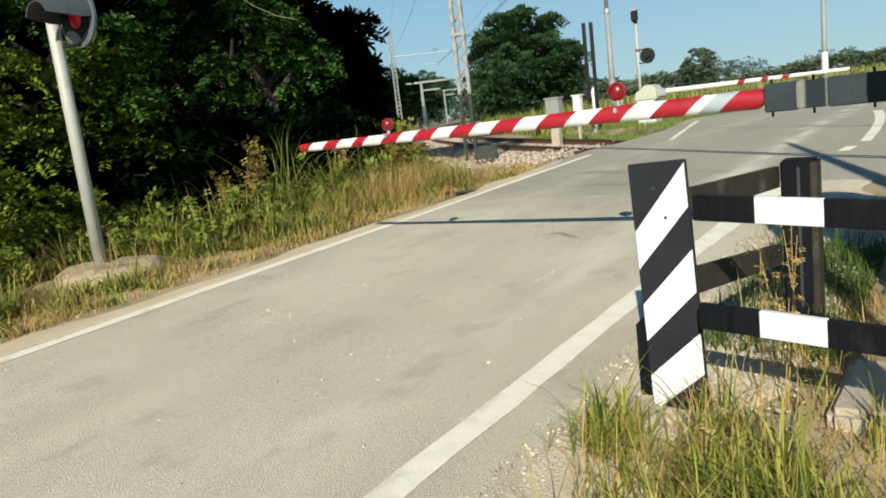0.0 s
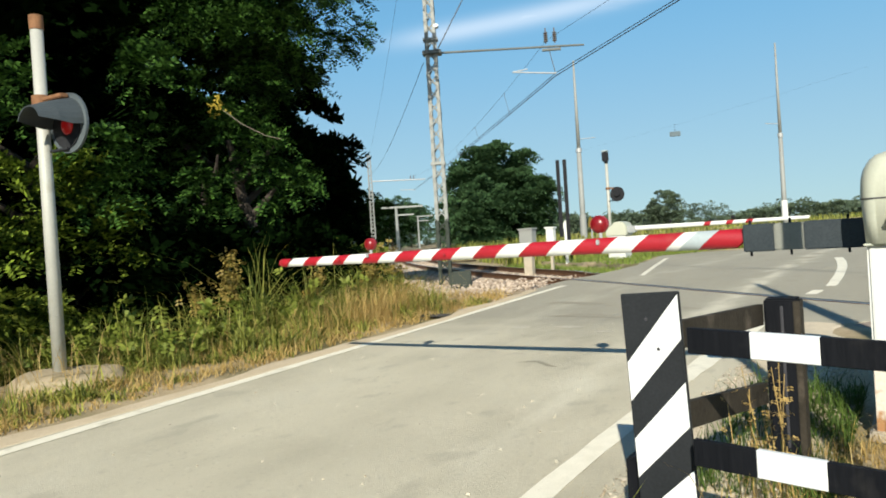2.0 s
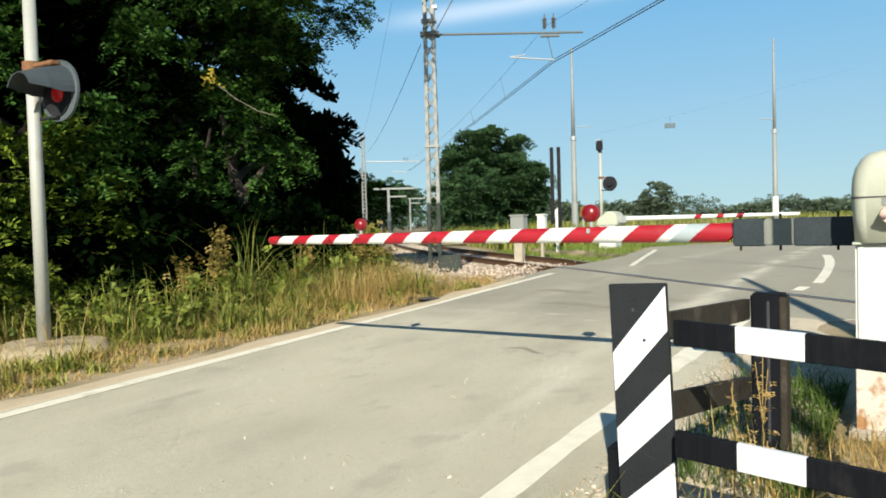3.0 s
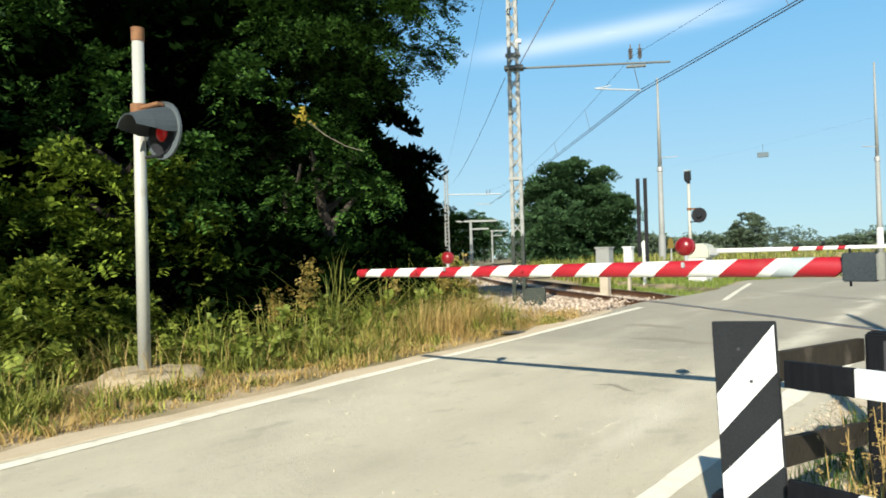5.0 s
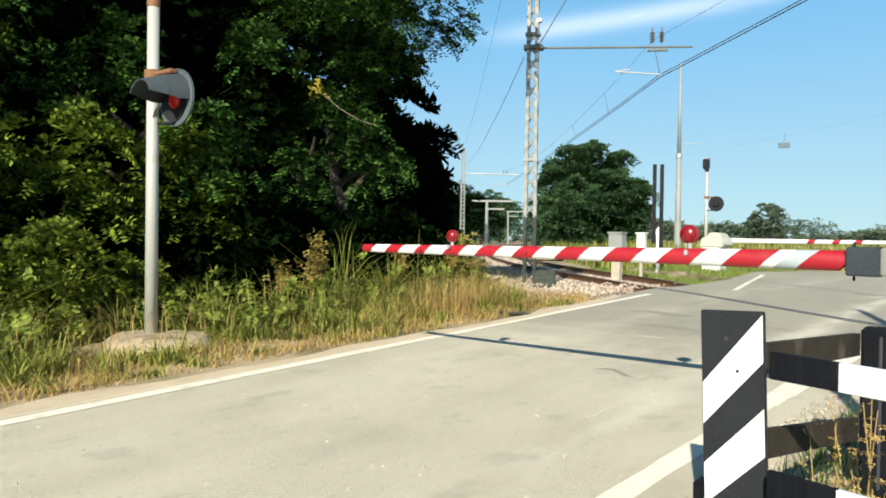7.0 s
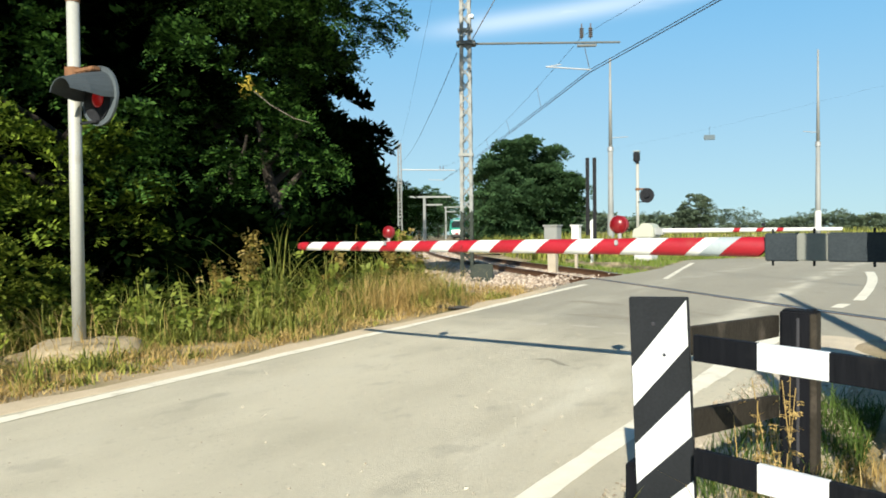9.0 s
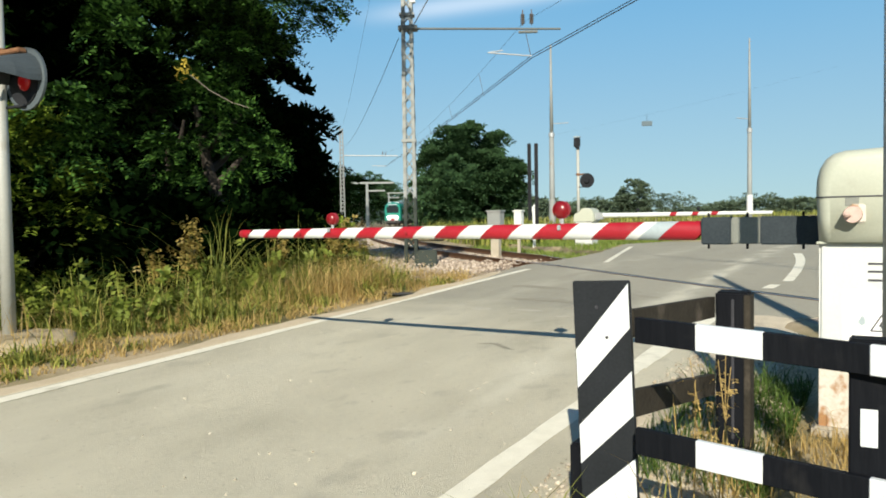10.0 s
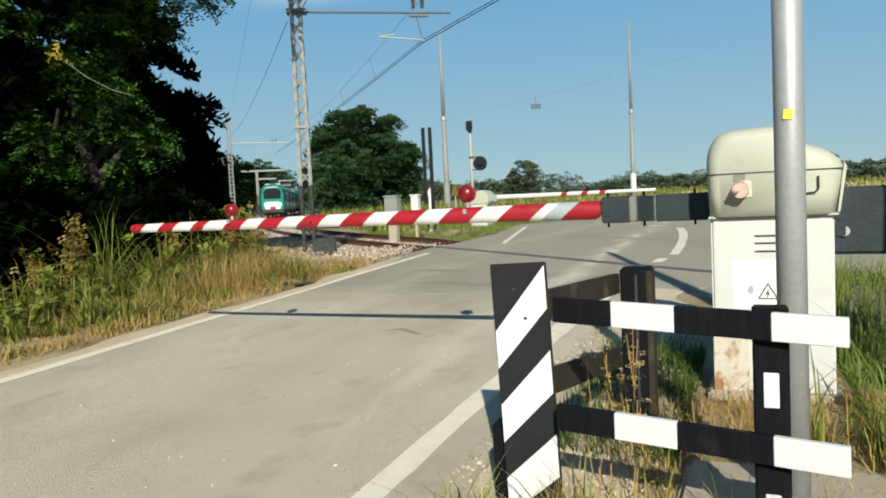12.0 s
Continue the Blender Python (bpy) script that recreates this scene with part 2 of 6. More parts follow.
M_REDPAINT = material("red_paint", (0.26, 0.006, 0.014), (0.4, 0.012, 0.024), 0.45, 0, 5, 60, 0.05, 0.6, dirt=(0.3, 0.03, 0.03), dirt_scale=6, dirt_at=(0.6, 0.75))
M_WHITEPAINT = material("white_paint", (0.58, 0.6, 0.58), (0.72, 0.74, 0.72), 0.45, 0, 4, 60, 0.05, 0.6, dirt=(0.55, 0.53, 0.48), dirt_scale=5, dirt_at=(0.6, 0.8))
M_GREYPAINT = material("faded_grey_paint", (0.3, 0.36, 0.38), (0.4, 0.46, 0.48), 0.55, 0, 6, 60, 0.05)
M_OLDRED = material("dull_red_paint", (0.25, 0.012, 0.02), (0.36, 0.03, 0.035), 0.5, 0, 9, 60, 0.05)
M_DARKSLEEVE = material("dark_sleeve_paint", (0.022, 0.03, 0.036), (0.05, 0.062, 0.07), 0.5, 0, 6, 60, 0.08, spec=0.12)
M_PALESLEEVE = material("grey_sleeve_tape", (0.15, 0.16, 0.14), (0.23, 0.24, 0.21), 0.6, 0, 6, 60, 0.08)
M_BLACK = material("black_paint", (0.005, 0.006, 0.008), (0.013, 0.014, 0.017), 0.5, 0, 7, 80, 0.1, 0.6, dirt=(0.05, 0.05, 0.045), dirt_scale=8, dirt_at=(0.62, 0.8), spec=0.12)
M_BLACKWOOD = material("tarred_wood", (0.004, 0.005, 0.007), (0.011, 0.012, 0.015), 0.6, 0, 6, 40, 0.5, 0.6, stretch=(1, 1, 0.15), dirt=(0.02, 0.02, 0.021), dirt_scale=6, dirt_at=(0.62, 0.8), spec=0.07)
M_BOARD = material("weathered_board", (0.02, 0.018, 0.014), (0.055, 0.047, 0.036), 0.8, 0, 6, 40, 0.4, 0.6, dirt=(0.12, 0.1, 0.08), dirt_scale=5, dirt_at=(0.58, 0.8), spec=0.12)
M_REFLECT = material("white_reflective", (0.6, 0.63, 0.64), (0.73, 0.76, 0.77), 0.4, 0, 3, 70, 0.04, 0.6, dirt=(0.6, 0.6, 0.58), dirt_scale=7, dirt_at=(0.66, 0.85))
M_PANELBLACK = material("charcoal_panel", (0.014, 0.016, 0.018), (0.026, 0.029, 0.033), 0.5, 0, 5, 80, 0.05, spec=0.12)
M_CREAM = material("cream_hood_paint", (0.4, 0.42, 0.34), (0.5, 0.52, 0.43), 0.5, 0, 2, 60, 0.04, 0.6, dirt=(0.32, 0.31, 0.25), dirt_scale=4, dirt_at=(0.62, 0.85))
M_CABWHITE = material("cabinet_white_paint", (0.52, 0.54, 0.52), (0.62, 0.64, 0.62), 0.5, 0, 2, 60, 0.04, 0.6, dirt=(0.5, 0.47, 0.4), dirt_scale=4, dirt_at=(0.6, 0.85))
M_CABRUST = material("rust_stained_paint", (0.45, 0.4, 0.32), (0.66, 0.64, 0.58), 0.7, 0, 5, 50, 0.15, 0.6, dirt=(0.33, 0.17, 0.07), dirt_scale=9, dirt_at=(0.5, 0.62))
M_PINK = material("faded_pink_plastic", (0.45, 0.3, 0.25), (0.62, 0.46, 0.4), 0.5, 0, 9, 60, 0.1)
M_LABEL = material("label_white", (0.8, 0.8, 0.8), (0.88, 0.88, 0.87), 0.4, 0, 3, 70, 0.0)
M_INK = material("dark_ink", (0.02, 0.02, 0.025), (0.05, 0.05, 0.06), 0.6, 0, 3, 70, 0.0)
M_YELLOW = material("yellow_green_sticker", (0.55, 0.6, 0.04), (0.7, 0.75, 0.06), 0.5, 0, 9, 70, 0.0)
M_GREYHOOD = material("grey_lamp_paint", (0.06, 0.077, 0.086), (0.1, 0.122, 0.132), 0.55, 0, 3, 60, 0.05)
M_VISOR = material("visor_paint", (0.03, 0.04, 0.046), (0.06, 0.075, 0.083), 0.6, 0, 3, 60, 0.05)
M_LAMPBLACK = material("lamp_black", (0.012, 0.013, 0.016), (0.03, 0.032, 0.036), 0.6, 0, 5, 60, 0.1, spec=0.12)
M_LENS = material("red_lens", (0.07, 0.003, 0.004), (0.13, 0.006, 0.008), 0.3, 0, 5, 60, 0.0, glow=(1.0, 0.02, 0.02, 0.08))
M_BALL = material("red_ball_lens", (0.13, 0.004, 0.008), (0.24, 0.008, 0.012), 0.3, 0, 3, 60, 0.02)
M_CONCRETE = material("concrete", (0.3, 0.26, 0.2), (0.5, 0.45, 0.36), 0.9, 0, 4, 60, 0.5)
M_FOOTING = material("crumbled_footing", (0.26, 0.2, 0.12), (0.56, 0.48, 0.33), 0.95, 0, 4, 45, 0.8, 0.6, dirt=(0.2, 0.16, 0.08), dirt_scale=4, dirt_at=(0.5, 0.7))
M_BARK = material("bark", (0.018, 0.014, 0.01), (0.06, 0.048, 0.036), 0.9, 0, 6, 30, 0.9, stretch=(1, 1, 0.25))
M_BOARDTWIG = material("dead_twig", (0.16, 0.13, 0.1), (0.28, 0.24, 0.2), 0.9, 0, 9, 40, 0.2)
M_WIRE = material("wire_copper_dull", (0.05, 0.05, 0.05), (0.1, 0.1, 0.1), 0.6, 0.5, 5, 50, 0.0)
M_PORCELAIN = material("insulator_brown", (0.08, 0.07, 0.07), (0.16, 0.14, 0.13), 0.3, 0, 5, 50, 0.0)
M_PLATE = material("blue_grey_plate", (0.04, 0.075, 0.095), (0.07, 0.115, 0.14), 0.5, 0, 5, 50, 0.0)
M_TRAINGREEN = material("train_green", (0.0, 0.17, 0.12), (0.0, 0.26, 0.19), 0.35, 0, 2, 50, 0.0)
M_TRAINWHITE = material("train_white", (0.7, 0.72, 0.72), (0.8, 0.82, 0.82), 0.35, 0, 2, 50, 0.0)
M_TRAINGLASS = material("dark_glazing", (0.01, 0.015, 0.018), (0.03, 0.04, 0.045), 0.08, 0, 2, 50, 0.0)
M_TRAINDARK = material("underframe_dark", (0.02, 0.02, 0.02), (0.06, 0.055, 0.05), 0.7, 0, 4, 50, 0.2)
M_HEADLAMP = material("headlamp", (0.8, 0.8, 0.75), (0.9, 0.9, 0.85), 0.2, 0, 2, 50, 0.0, glow=(1.0, 0.95, 0.85, 3.0))
M_LEAF = leafy("locust_leaf", (0.004, 0.015, 0.004), (0.075, 0.165, 0.03), 0.12, 0.6, 0.06, low=0.32)
# Brighter copy of the locust leaf: sunlight put into its colour
M_SAPLING = leafy("sunlit_locust_leaf", (0.012, 0.03, 0.005), (0.24, 0.33, 0.04), 0.2, 0.6, 0.06, low=0.3)
M_SHRUB = leafy("shrub_leaf", (0.02, 0.042, 0.006), (0.26, 0.32, 0.045), 0.25, 0.6, 0.08, low=0.25)
# Near-black copy of the leaf: the wood's inner shade put into its colour
M_LEAFSHADE = leafy("shaded_leaf", (0.001, 0.003, 0.001), (0.005, 0.013, 0.003), 0.05, 0.9, 0.0)
M_LEAFOAK = leafy("oak_leaf", (0.02, 0.048, 0.02), (0.065, 0.125, 0.05), 0.15, 0.6, 0.1)
# Far foliage paled towards grey-green: air haze put into the colour
M_LEAFHAZE = leafy("hazed_leaf", (0.075, 0.115, 0.075), (0.125, 0.165, 0.1), 0.15)
M_GRASS = leafy("green_grass", (0.06, 0.095, 0.014), (0.48, 0.48, 0.11), 0.35, low=0.25)
M_LUSH = leafy("lush_grass", (0.06, 0.11, 0.015), (0.27, 0.34, 0.07), 0.3)
# Darker copy of the lush grass: shade put into its colour
M_SHADEGRASS = leafy("shaded_grass", (0.03, 0.06, 0.01), (0.12, 0.19, 0.035), 0.25)
# Brightened copy of the green grass, with the sunshine in its colour
M_SUNNY = leafy("sunny_grass", (0.12, 0.16, 0.02), (0.58, 0.55, 0.12), 0.35, low=0.25)
M_DRY = leafy("dry_grass", (0.32, 0.22, 0.07), (0.68, 0.5, 0.2), 0.35)
M_WEED = leafy("weed_leaf", (0.06, 0.1, 0.015), (0.3, 0.35, 0.06), 0.3)
M_SEED = leafy("seed_head", (0.16, 0.125, 0.03), (0.34, 0.25, 0.065), 0.3)
M_YLEAF = leafy("yellowed_leaf", (0.35, 0.26, 0.03), (0.5, 0.4, 0.06), 0.3)

# ================= helpers for building =================
TURN = -36.38                      # the road's way, in degrees from +y
RD = Vector((0.5932, 0.8051))      # along the road
RE = Vector((0.8051, -0.5932))     # across it, to the right


def profile(s):
    """Height of the ground along the road: it climbs to the crossing and then runs level."""
    s = np.asarray(s, float)
    k = np.clip(s, -40, 60)
    return np.where(k < 13, 0.031 * k, 0.403 + 0.067 * (1 - np.exp(-(k - 13) / 2.2)))


def at(s, n, z=None):
    """World place of a spot s metres along the road and n to its right; z above the sea level of the eye's foot."""
    p = RD * s + RE * n
    return Vector((p.x, p.y, float(profile(s)) if z is None else z))


def road_pose(s, n, z=None, rz=0.0):
    p = at(s, n, z)
    return pose(p.x, p.y, p.z, 0, 0, TURN + rz)


def ground_z(x, y):
    s = x * RD.x + y * RD.y
    return profile(s)


def thing(name, m, label, category, group="", kind=""):
    ob = new(name)
    ob.empty_display_size = 0.2
    ob.matrix_world = m
    return tagged(ob, label, category, group, kind)


def part(name, bm, material_, parent, label="", smooth=False):
    me = bpy.data.meshes.new(name)
    bm.to_mesh(me)
    bm.free()
    if smooth:
        me.shade_smooth()
    me.materials.append(material_)
    ob = new(name, me)
    ob.parent = parent
    return tagged(ob, label)


def part_np(name, verts, faces, material_, parent=None, label="", kind=""):
    me = bpy.data.meshes.new(name)
    me.from_pydata(np.asarray(verts, float).tolist(), [], np.asarray(faces).tolist())
    me.materials.append(material_)
    ob = new(name, me)
    if parent:
        ob.parent = parent
    return tagged(ob, label, "", "", kind)


def box(x0, x1, y0, y1, z0, z1, bevel=0.0, bm=None, seg=2):
    own = bmesh.new()
    r = bmesh.ops.create_cube(own, size=1)
    for v in r["verts"]:
        v.co = Vector(((x0 + x1) / 2 + v.co.x * (x1 - x0), (y0 + y1) / 2 + v.co.y * (y1 - y0), (z0 + z1) / 2 + v.co.z * (z1 - z0)))
    if bevel:
        bmesh.ops.bevel(own, geom=own.edges[:], offset=bevel, segments=seg, affect="EDGES")
    return join(bm, own)


def join(bm, own):
    if bm is None:
        return own
    me = bpy.data.meshes.new("tmp")
    own.to_mesh(me)
    own.free()
    bm.from_mesh(me)
    bpy.data.meshes.remove(me)
    return bm


def rod(p, q, r0, r1=None, seg=12, bm=None, cap=True):
    """A tapered round bar from p to q."""
    p, q = Vector(p), Vector(q)
    r1 = r0 if r1 is None else r1
    own = bmesh.new()
    bmesh.ops.create_cone(own, cap_ends=cap, segments=seg, radius1=r0, radius2=r1, depth=(q - p).length)
    m = Matrix.Translation((p + q) / 2) @ (q - p).to_track_quat("Z", "Y").to_matrix().to_4x4()
    own.transform(m)
    return join(bm, own)


def ball(c, r, bm=None, u=16, v=10, scale=(1, 1, 1)):
    own = bmesh.new()
    bmesh.ops.create_uvsphere(own, u_segments=u, v_segments=v, radius=r)
    own.transform(Matrix.Translation(c) @ Matrix.Diagonal((*scale, 1)))
    return join(bm, own)


def prism(poly, axis, a, b, bevel=0.0, bm=None, seg=2):
    """A polygon drawn in the plane across axis (0 x, 1 y, 2 z) and drawn out from a to b."""
    own = bmesh.new()

    def spot(u, v, w):
        return (w, u, v) if axis == 0 else (u, w, v) if axis == 1 else (u, v, w)
    lo = [own.verts.new(spot(u, v, a)) for u, v in poly]
    hi = [own.verts.new(spot(u, v, b)) for u, v in poly]
    own.faces.new(lo)
    own.faces.new(hi[::-1])
    for k in range(len(poly)):
        j = (k + 1) % len(poly)
        own.faces.new((lo[k], hi[k], hi[j], lo[j]))
    bmesh.ops.recalc_face_normals(own, faces=own.faces[:])
    if bevel:
        bmesh.ops.bevel(own, geom=own.edges[:], offset=bevel, segments=seg, affect="EDGES")
    return join(bm, own)


def line_of(points, r, seg=6):
    """A bent round wire through the points."""
    bm = None
    for p, q in zip(points, points[1:]):
        bm = rod(p, q, r, r, seg, bm)
    return bm

# ================= ground, road, track =================
rng = np.random.default_rng(7)


def sheet(name, xs, ys, zf, mat_, label, category):
    X, Y = np.meshgrid(xs, ys)
    Z = zf(X, Y)
    nx, ny = len(xs), len(ys)
    v = np.stack([X, Y, Z], -1).reshape(-1, 3)
    i = np.arange((nx - 1) * (ny - 1))
    a = (i // (nx - 1)) * nx + i % (nx - 1)
    f = np.stack([a, a + 1, a + nx + 1, a + nx], -1)
    ob = part_np(name, v, f, mat_)
    ob.data.shade_smooth()
    return tagged(ob, label, category, "", "structure")


TRACK_Y = [-400, 0, 10, 20, 30, 38, 50, 70, 92, 112, 150, 175, 210, 300, 800]
TRACK_SLOPE = [-0.36, -0.36, -0.33, -0.2, -0.125, -0.07, -0.015, 0.018, 0.05, 0.095, 0.15, 0.2, 0.28, 0.45, 0.6]
ty = np.arange(-120, 520, 0.5)
tx = np.cumsum(np.interp(ty, TRACK_Y, TRACK_SLOPE)) * 0.5
tx += 4.2 - np.interp(16.8, ty, tx)
tl = np.concatenate([[0], np.cumsum(np.hypot(np.diff(tx), np.diff(ty)))])


def track_x(y):
    return np.interp(y, ty, tx)


def track_at(length):
    """Place and way of the track at a length along it."""
    x, y = float(np.interp(length, tl, tx)), float(np.interp(length, tl, ty))
    k = float(np.interp(y, TRACK_Y, TRACK_SLOPE))
    return x, y, k


ROAD_S = [-60, 8.5, 9.5, 11, 13, 15, 18, 24, 27.5, 28]
ROAD_R = [-1.35, -1.35, -0.2, 2.5, 7, 14, 30, 42, 45, 45]
ROAD_LS = [-60, 9, 12, 14.5, 17, 20, 24, 26, 28]
ROAD_L = [-6.04, -6.09, -6.3, -6.7, -6.5, -6.8, -7.5, -7.9, -7.0]


def ground_height(X, Y):
    s, n = X * RD.x + Y * RD.y, X * RE.x + Y * RE.y
    z = profile(s)
    on = (s < 27.8) & (n > np.interp(s, ROAD_LS, ROAD_L) + 0.15) & (n < np.interp(s, ROAD_S, ROAD_R) - 0.15)
    wob = 0.03 * np.sin(X * 1.7 + 0.4 * Y) * np.cos(Y * 1.3) + 0.025 * np.sin(3.1 * X + 1) * np.sin(2.7 * Y)
    edge = np.minimum(np.abs(n - np.interp(s, ROAD_LS, ROAD_L)), np.abs(n - np.interp(s, ROAD_S, ROAD_R)))
    z = z - 0.02 + np.clip(edge / 1.5, 0, 1) * wob
    near_track = np.abs(X - track_x(Y)) < 3.2
    z = np.where(near_track, np.minimum(z, 0.28), z)
    z = z - 0.35 * np.clip((-8.9 - n) / 1.5, 0, 1) * np.clip((12 - s) / 3, 0, 1)
    return np.where(on, z - 0.09, z)


def spaced(a, b, step, far, count):
    mid = np.arange(a, b, step)
    g = np.geomspace(1, far, count)
    return np.concatenate([a - g[::-1], mid, mid[-1] + step + g - 1 + step])


ground = sheet("ground", spaced(-14, 16, 0.25, 3000, 26), spaced(-3, 32, 0.25, 3000, 26), ground_height, M_SOIL, "dry brown soil with thin grass beside the road", "ground")

# road, from the near bend over the crossing to the junction behind it
rs = np.concatenate([np.arange(-60, 0, 2.0), np.arange(0, 28.01, 0.4)])
rv, rf = [], []
COLS = 16
for s_ in rs:
    a, b = np.interp(s_, ROAD_LS, ROAD_L), np.interp(s_, ROAD_S, ROAD_R)
    for k in range(COLS + 1):
        n_ = a + (b - a) * (k / COLS) ** 1.6
        ragged = 0.05 * math.sin(s_ * 2.3) * math.sin(s_ * 0.9 + 2) if k in (0, COLS) else 0
        rv.append(at(s_, n_ + ragged, float(profile(s_)) + 0.0))
for s_ in range(len(rs) - 1):
    for k in range(COLS):
        a = s_ * (COLS + 1) + k
        rf.append((a, a + 1, a + COLS + 2, a + COLS + 1))
road = part_np("road", rv, rf, M_ASPHALT)
thick = road.modifiers.new("thick", "SOLIDIFY")
thick.thickness, thick.offset = 0.08, -1
tagged(road, "sun-bleached grey asphalt road with faint tyre tracks", "road", "", "structure")


def painted(name, s0, s1, n0, n1, w0, w1, label, step=0.4, bend=None, mat_=None, lift=0.005, worn=0.004):
    """A painted strip on the road between two spots."""
    k = max(2, int(abs(s1 - s0) / step) + 1)
    v, f = [], []
    for j in range(k):
        u = j / (k - 1)
        s_, n_, w_ = s0 + (s1 - s0) * u, n0 + (n1 - n0) * u, w0 + (w1 - w0) * u
        if bend:
            n_ += bend * 4 * u * (1 - u)
        a, b = rng.normal(0, worn, 2)
        v += [at(s_, n_ - w_ / 2 + a, float(profile(s_)) + lift), at(s_, n_ + w_ / 2 + b, float(profile(s_)) + lift)]
    for j in range(k - 1):
        f.append((2 * j, 2 * j + 1, 2 * j + 3, 2 * j + 2))
    ob = part_np(name, v, f, mat_ or M_LINE)
    return tagged(ob, label, "road marking" if mat_ is None else "road patch", "", "structure")


painted("edge_line_left", -55, 2.0, -5.87, -5.87, 0.16, 0.16, "worn white edge line along the far side of the road", step=0.25)
painted("edge_line_left", 2.0, 13.6, -5.87, -6.14, 0.16, 0.15, "worn white edge line leading to the crossing", step=0.25)
painted("edge_line_left_far", 15.6, 23.6, -5.2, -7.0, 0.12, 0.14, "worn white edge line behind the crossing", step=0.3)
painted("edge_line_right", -55, 6.0, -1.77, -1.77, 0.16, 0.16, "worn white edge line along the near side of the road", step=0.25)
painted("edge_line_right", 6.0, 9.1, -1.77, -1.73, 0.18, 0.3, "white edge line widening before the crossing", step=0.25)
painted("centre_dash", 11.6, 12.1, -1.45, -1.4, 0.16, 0.16, "short white dash at the crossing", step=0.1)
painted("centre_dash", 12.6, 20.0, -1.28, -1.82, 0.15, 0.2, "long curved white dash behind the crossing", step=0.3, bend=0.12)
for s0, n0, n1, w in ((9.5, -4.6, -3.2, 0.16), (10.3, -3.4, -2.6, 0.12), (10.9, -5.3, -4.2, 0.2), (8.6, -3.0, -2.4, 0.07), (6.4, -3.5, -3.0, 0.05)):
    k_ = 9
    pv = []
    for j in range(k_):
        u = j / (k_ - 1)
        half = w * math.sin(math.pi * u) ** 0.6 + 0.004
        for sg in (-1, 1):
            ss_ = s0 + sg * half * float(rng.uniform(0.4, 1.0)) + 0.1 * math.sin(u * 5)
            pv.append(at(ss_, n0 + (n1 - n0) * u, float(profile(ss_)) + 0.0035))
    tagged(part_np("asphalt_patch", pv, [(2 * j, 2 * j + 1, 2 * j + 3, 2 * j + 2) for j in range(k_ - 1)], M_PATCH), "dark worn patch in the asphalt", "road patch", "", "structure")

def blotch(name, s0, n0, ds, dn, tone, label, lift=0.0045):
    """A small irregular flat patch."""
    pts = []
    for j in range(14):
        a_ = 2 * math.pi * j / 14
        k_ = 0.75 + 0.25 * float(rng.random())
        pts.append(at(s0 + ds * k_ * math.sin(a_), n0 + dn * k_ * math.cos(a_), float(profile(s0 + ds * k_ * math.sin(a_))) + lift))
    tagged(part_np(name, pts, [tuple(range(14))], tone), label, "road patch", "", "structure")


M_DARKSPOT = material("dark_spot", (0.05, 0.048, 0.045), (0.11, 0.105, 0.095), 0.9, 0, 3, 80, 0.6, spec=0.2)
M_CHIP = material("pale_chipped_asphalt", (0.4, 0.375, 0.3), (0.58, 0.545, 0.44), 0.9, 0, 5, 120, 0.6)
# one irregular dark patch just outside the road edge
blotch("dark_patch", 9.47, -6.54, 0.2, 0.34, M_DARKSPOT, "dark patch at the road edge", 0.02)
for s0, n0, ds, dn in ((8.51, -4.52, 0.12, 0.16), (8.59, -3.89, 0.08, 0.24), (8.27, -3.30, 0.06, 0.12), (8.45, -5.00, 0.07, 0.1)):
    blotch("pale_patch", s0, n0, ds, dn, M_CHIP, "pale chipped spot in the asphalt")

# shoulder of loose gravel beside the near edge of the road
sv, sf = [], []
for j, s_ in enumerate(np.arange(-6, 9.2, 0.3)):
    out = -0.75 + 0.18 * math.sin(s_ * 1.9) + 0.1 * math.sin(s_ * 4.3)
    for n_, dz in ((-1.5, -0.03), (-1.33, 0.012), (-1.1, 0.02), (out, -0.005), (out + 0.15, -0.06)):
        sv.append(at(s_, n_, float(profile(s_)) + dz))
    if j:
        b_ = j * 5
        sf += [(b_ + k - 5, b_ + k - 4, b_ + k + 1, b_ + k) for k in range(4)]
shoulder = tagged(part_np("shoulder", sv, sf, M_GRAVEL), "loose pale gravel shoulder beside the road", "gravel", "", "structure")

M_SAND = material("sandy_edge", (0.42, 0.34, 0.22), (0.66, 0.55, 0.39), 0.95, 0, 3.0, 50, 0.8, 0.6)
sv, sf = [], []
for j, s_ in enumerate(np.arange(-12, 13.2, 0.3)):
    out = -6.3 + 0.09 * math.sin(s_ * 1.7) + 0.06 * math.sin(s_ * 4.1) - 0.35 * max(0.0, (s_ - 9.5) / 3.5)
    rim_ = float(np.interp(s_, ROAD_LS, ROAD_L))
    for n_, dz in ((out - 0.15, -0.06), (out, 0.004), (rim_ - 0.12, 0.012), (rim_ + 0.03, 0.006), (rim_ + 0.1, -0.03)):
        sv.append(at(s_, n_, float(profile(s_)) + dz))
    if j:
        b_ = j * 5
        sf += [(b_ + k - 5, b_ + k - 4, b_ + k + 1, b_ + k) for k in range(4)]
tagged(part_np("sandy_edge", sv, sf, M_SAND), "pale sandy soil strip along the road edge", "soil", "", "structure")


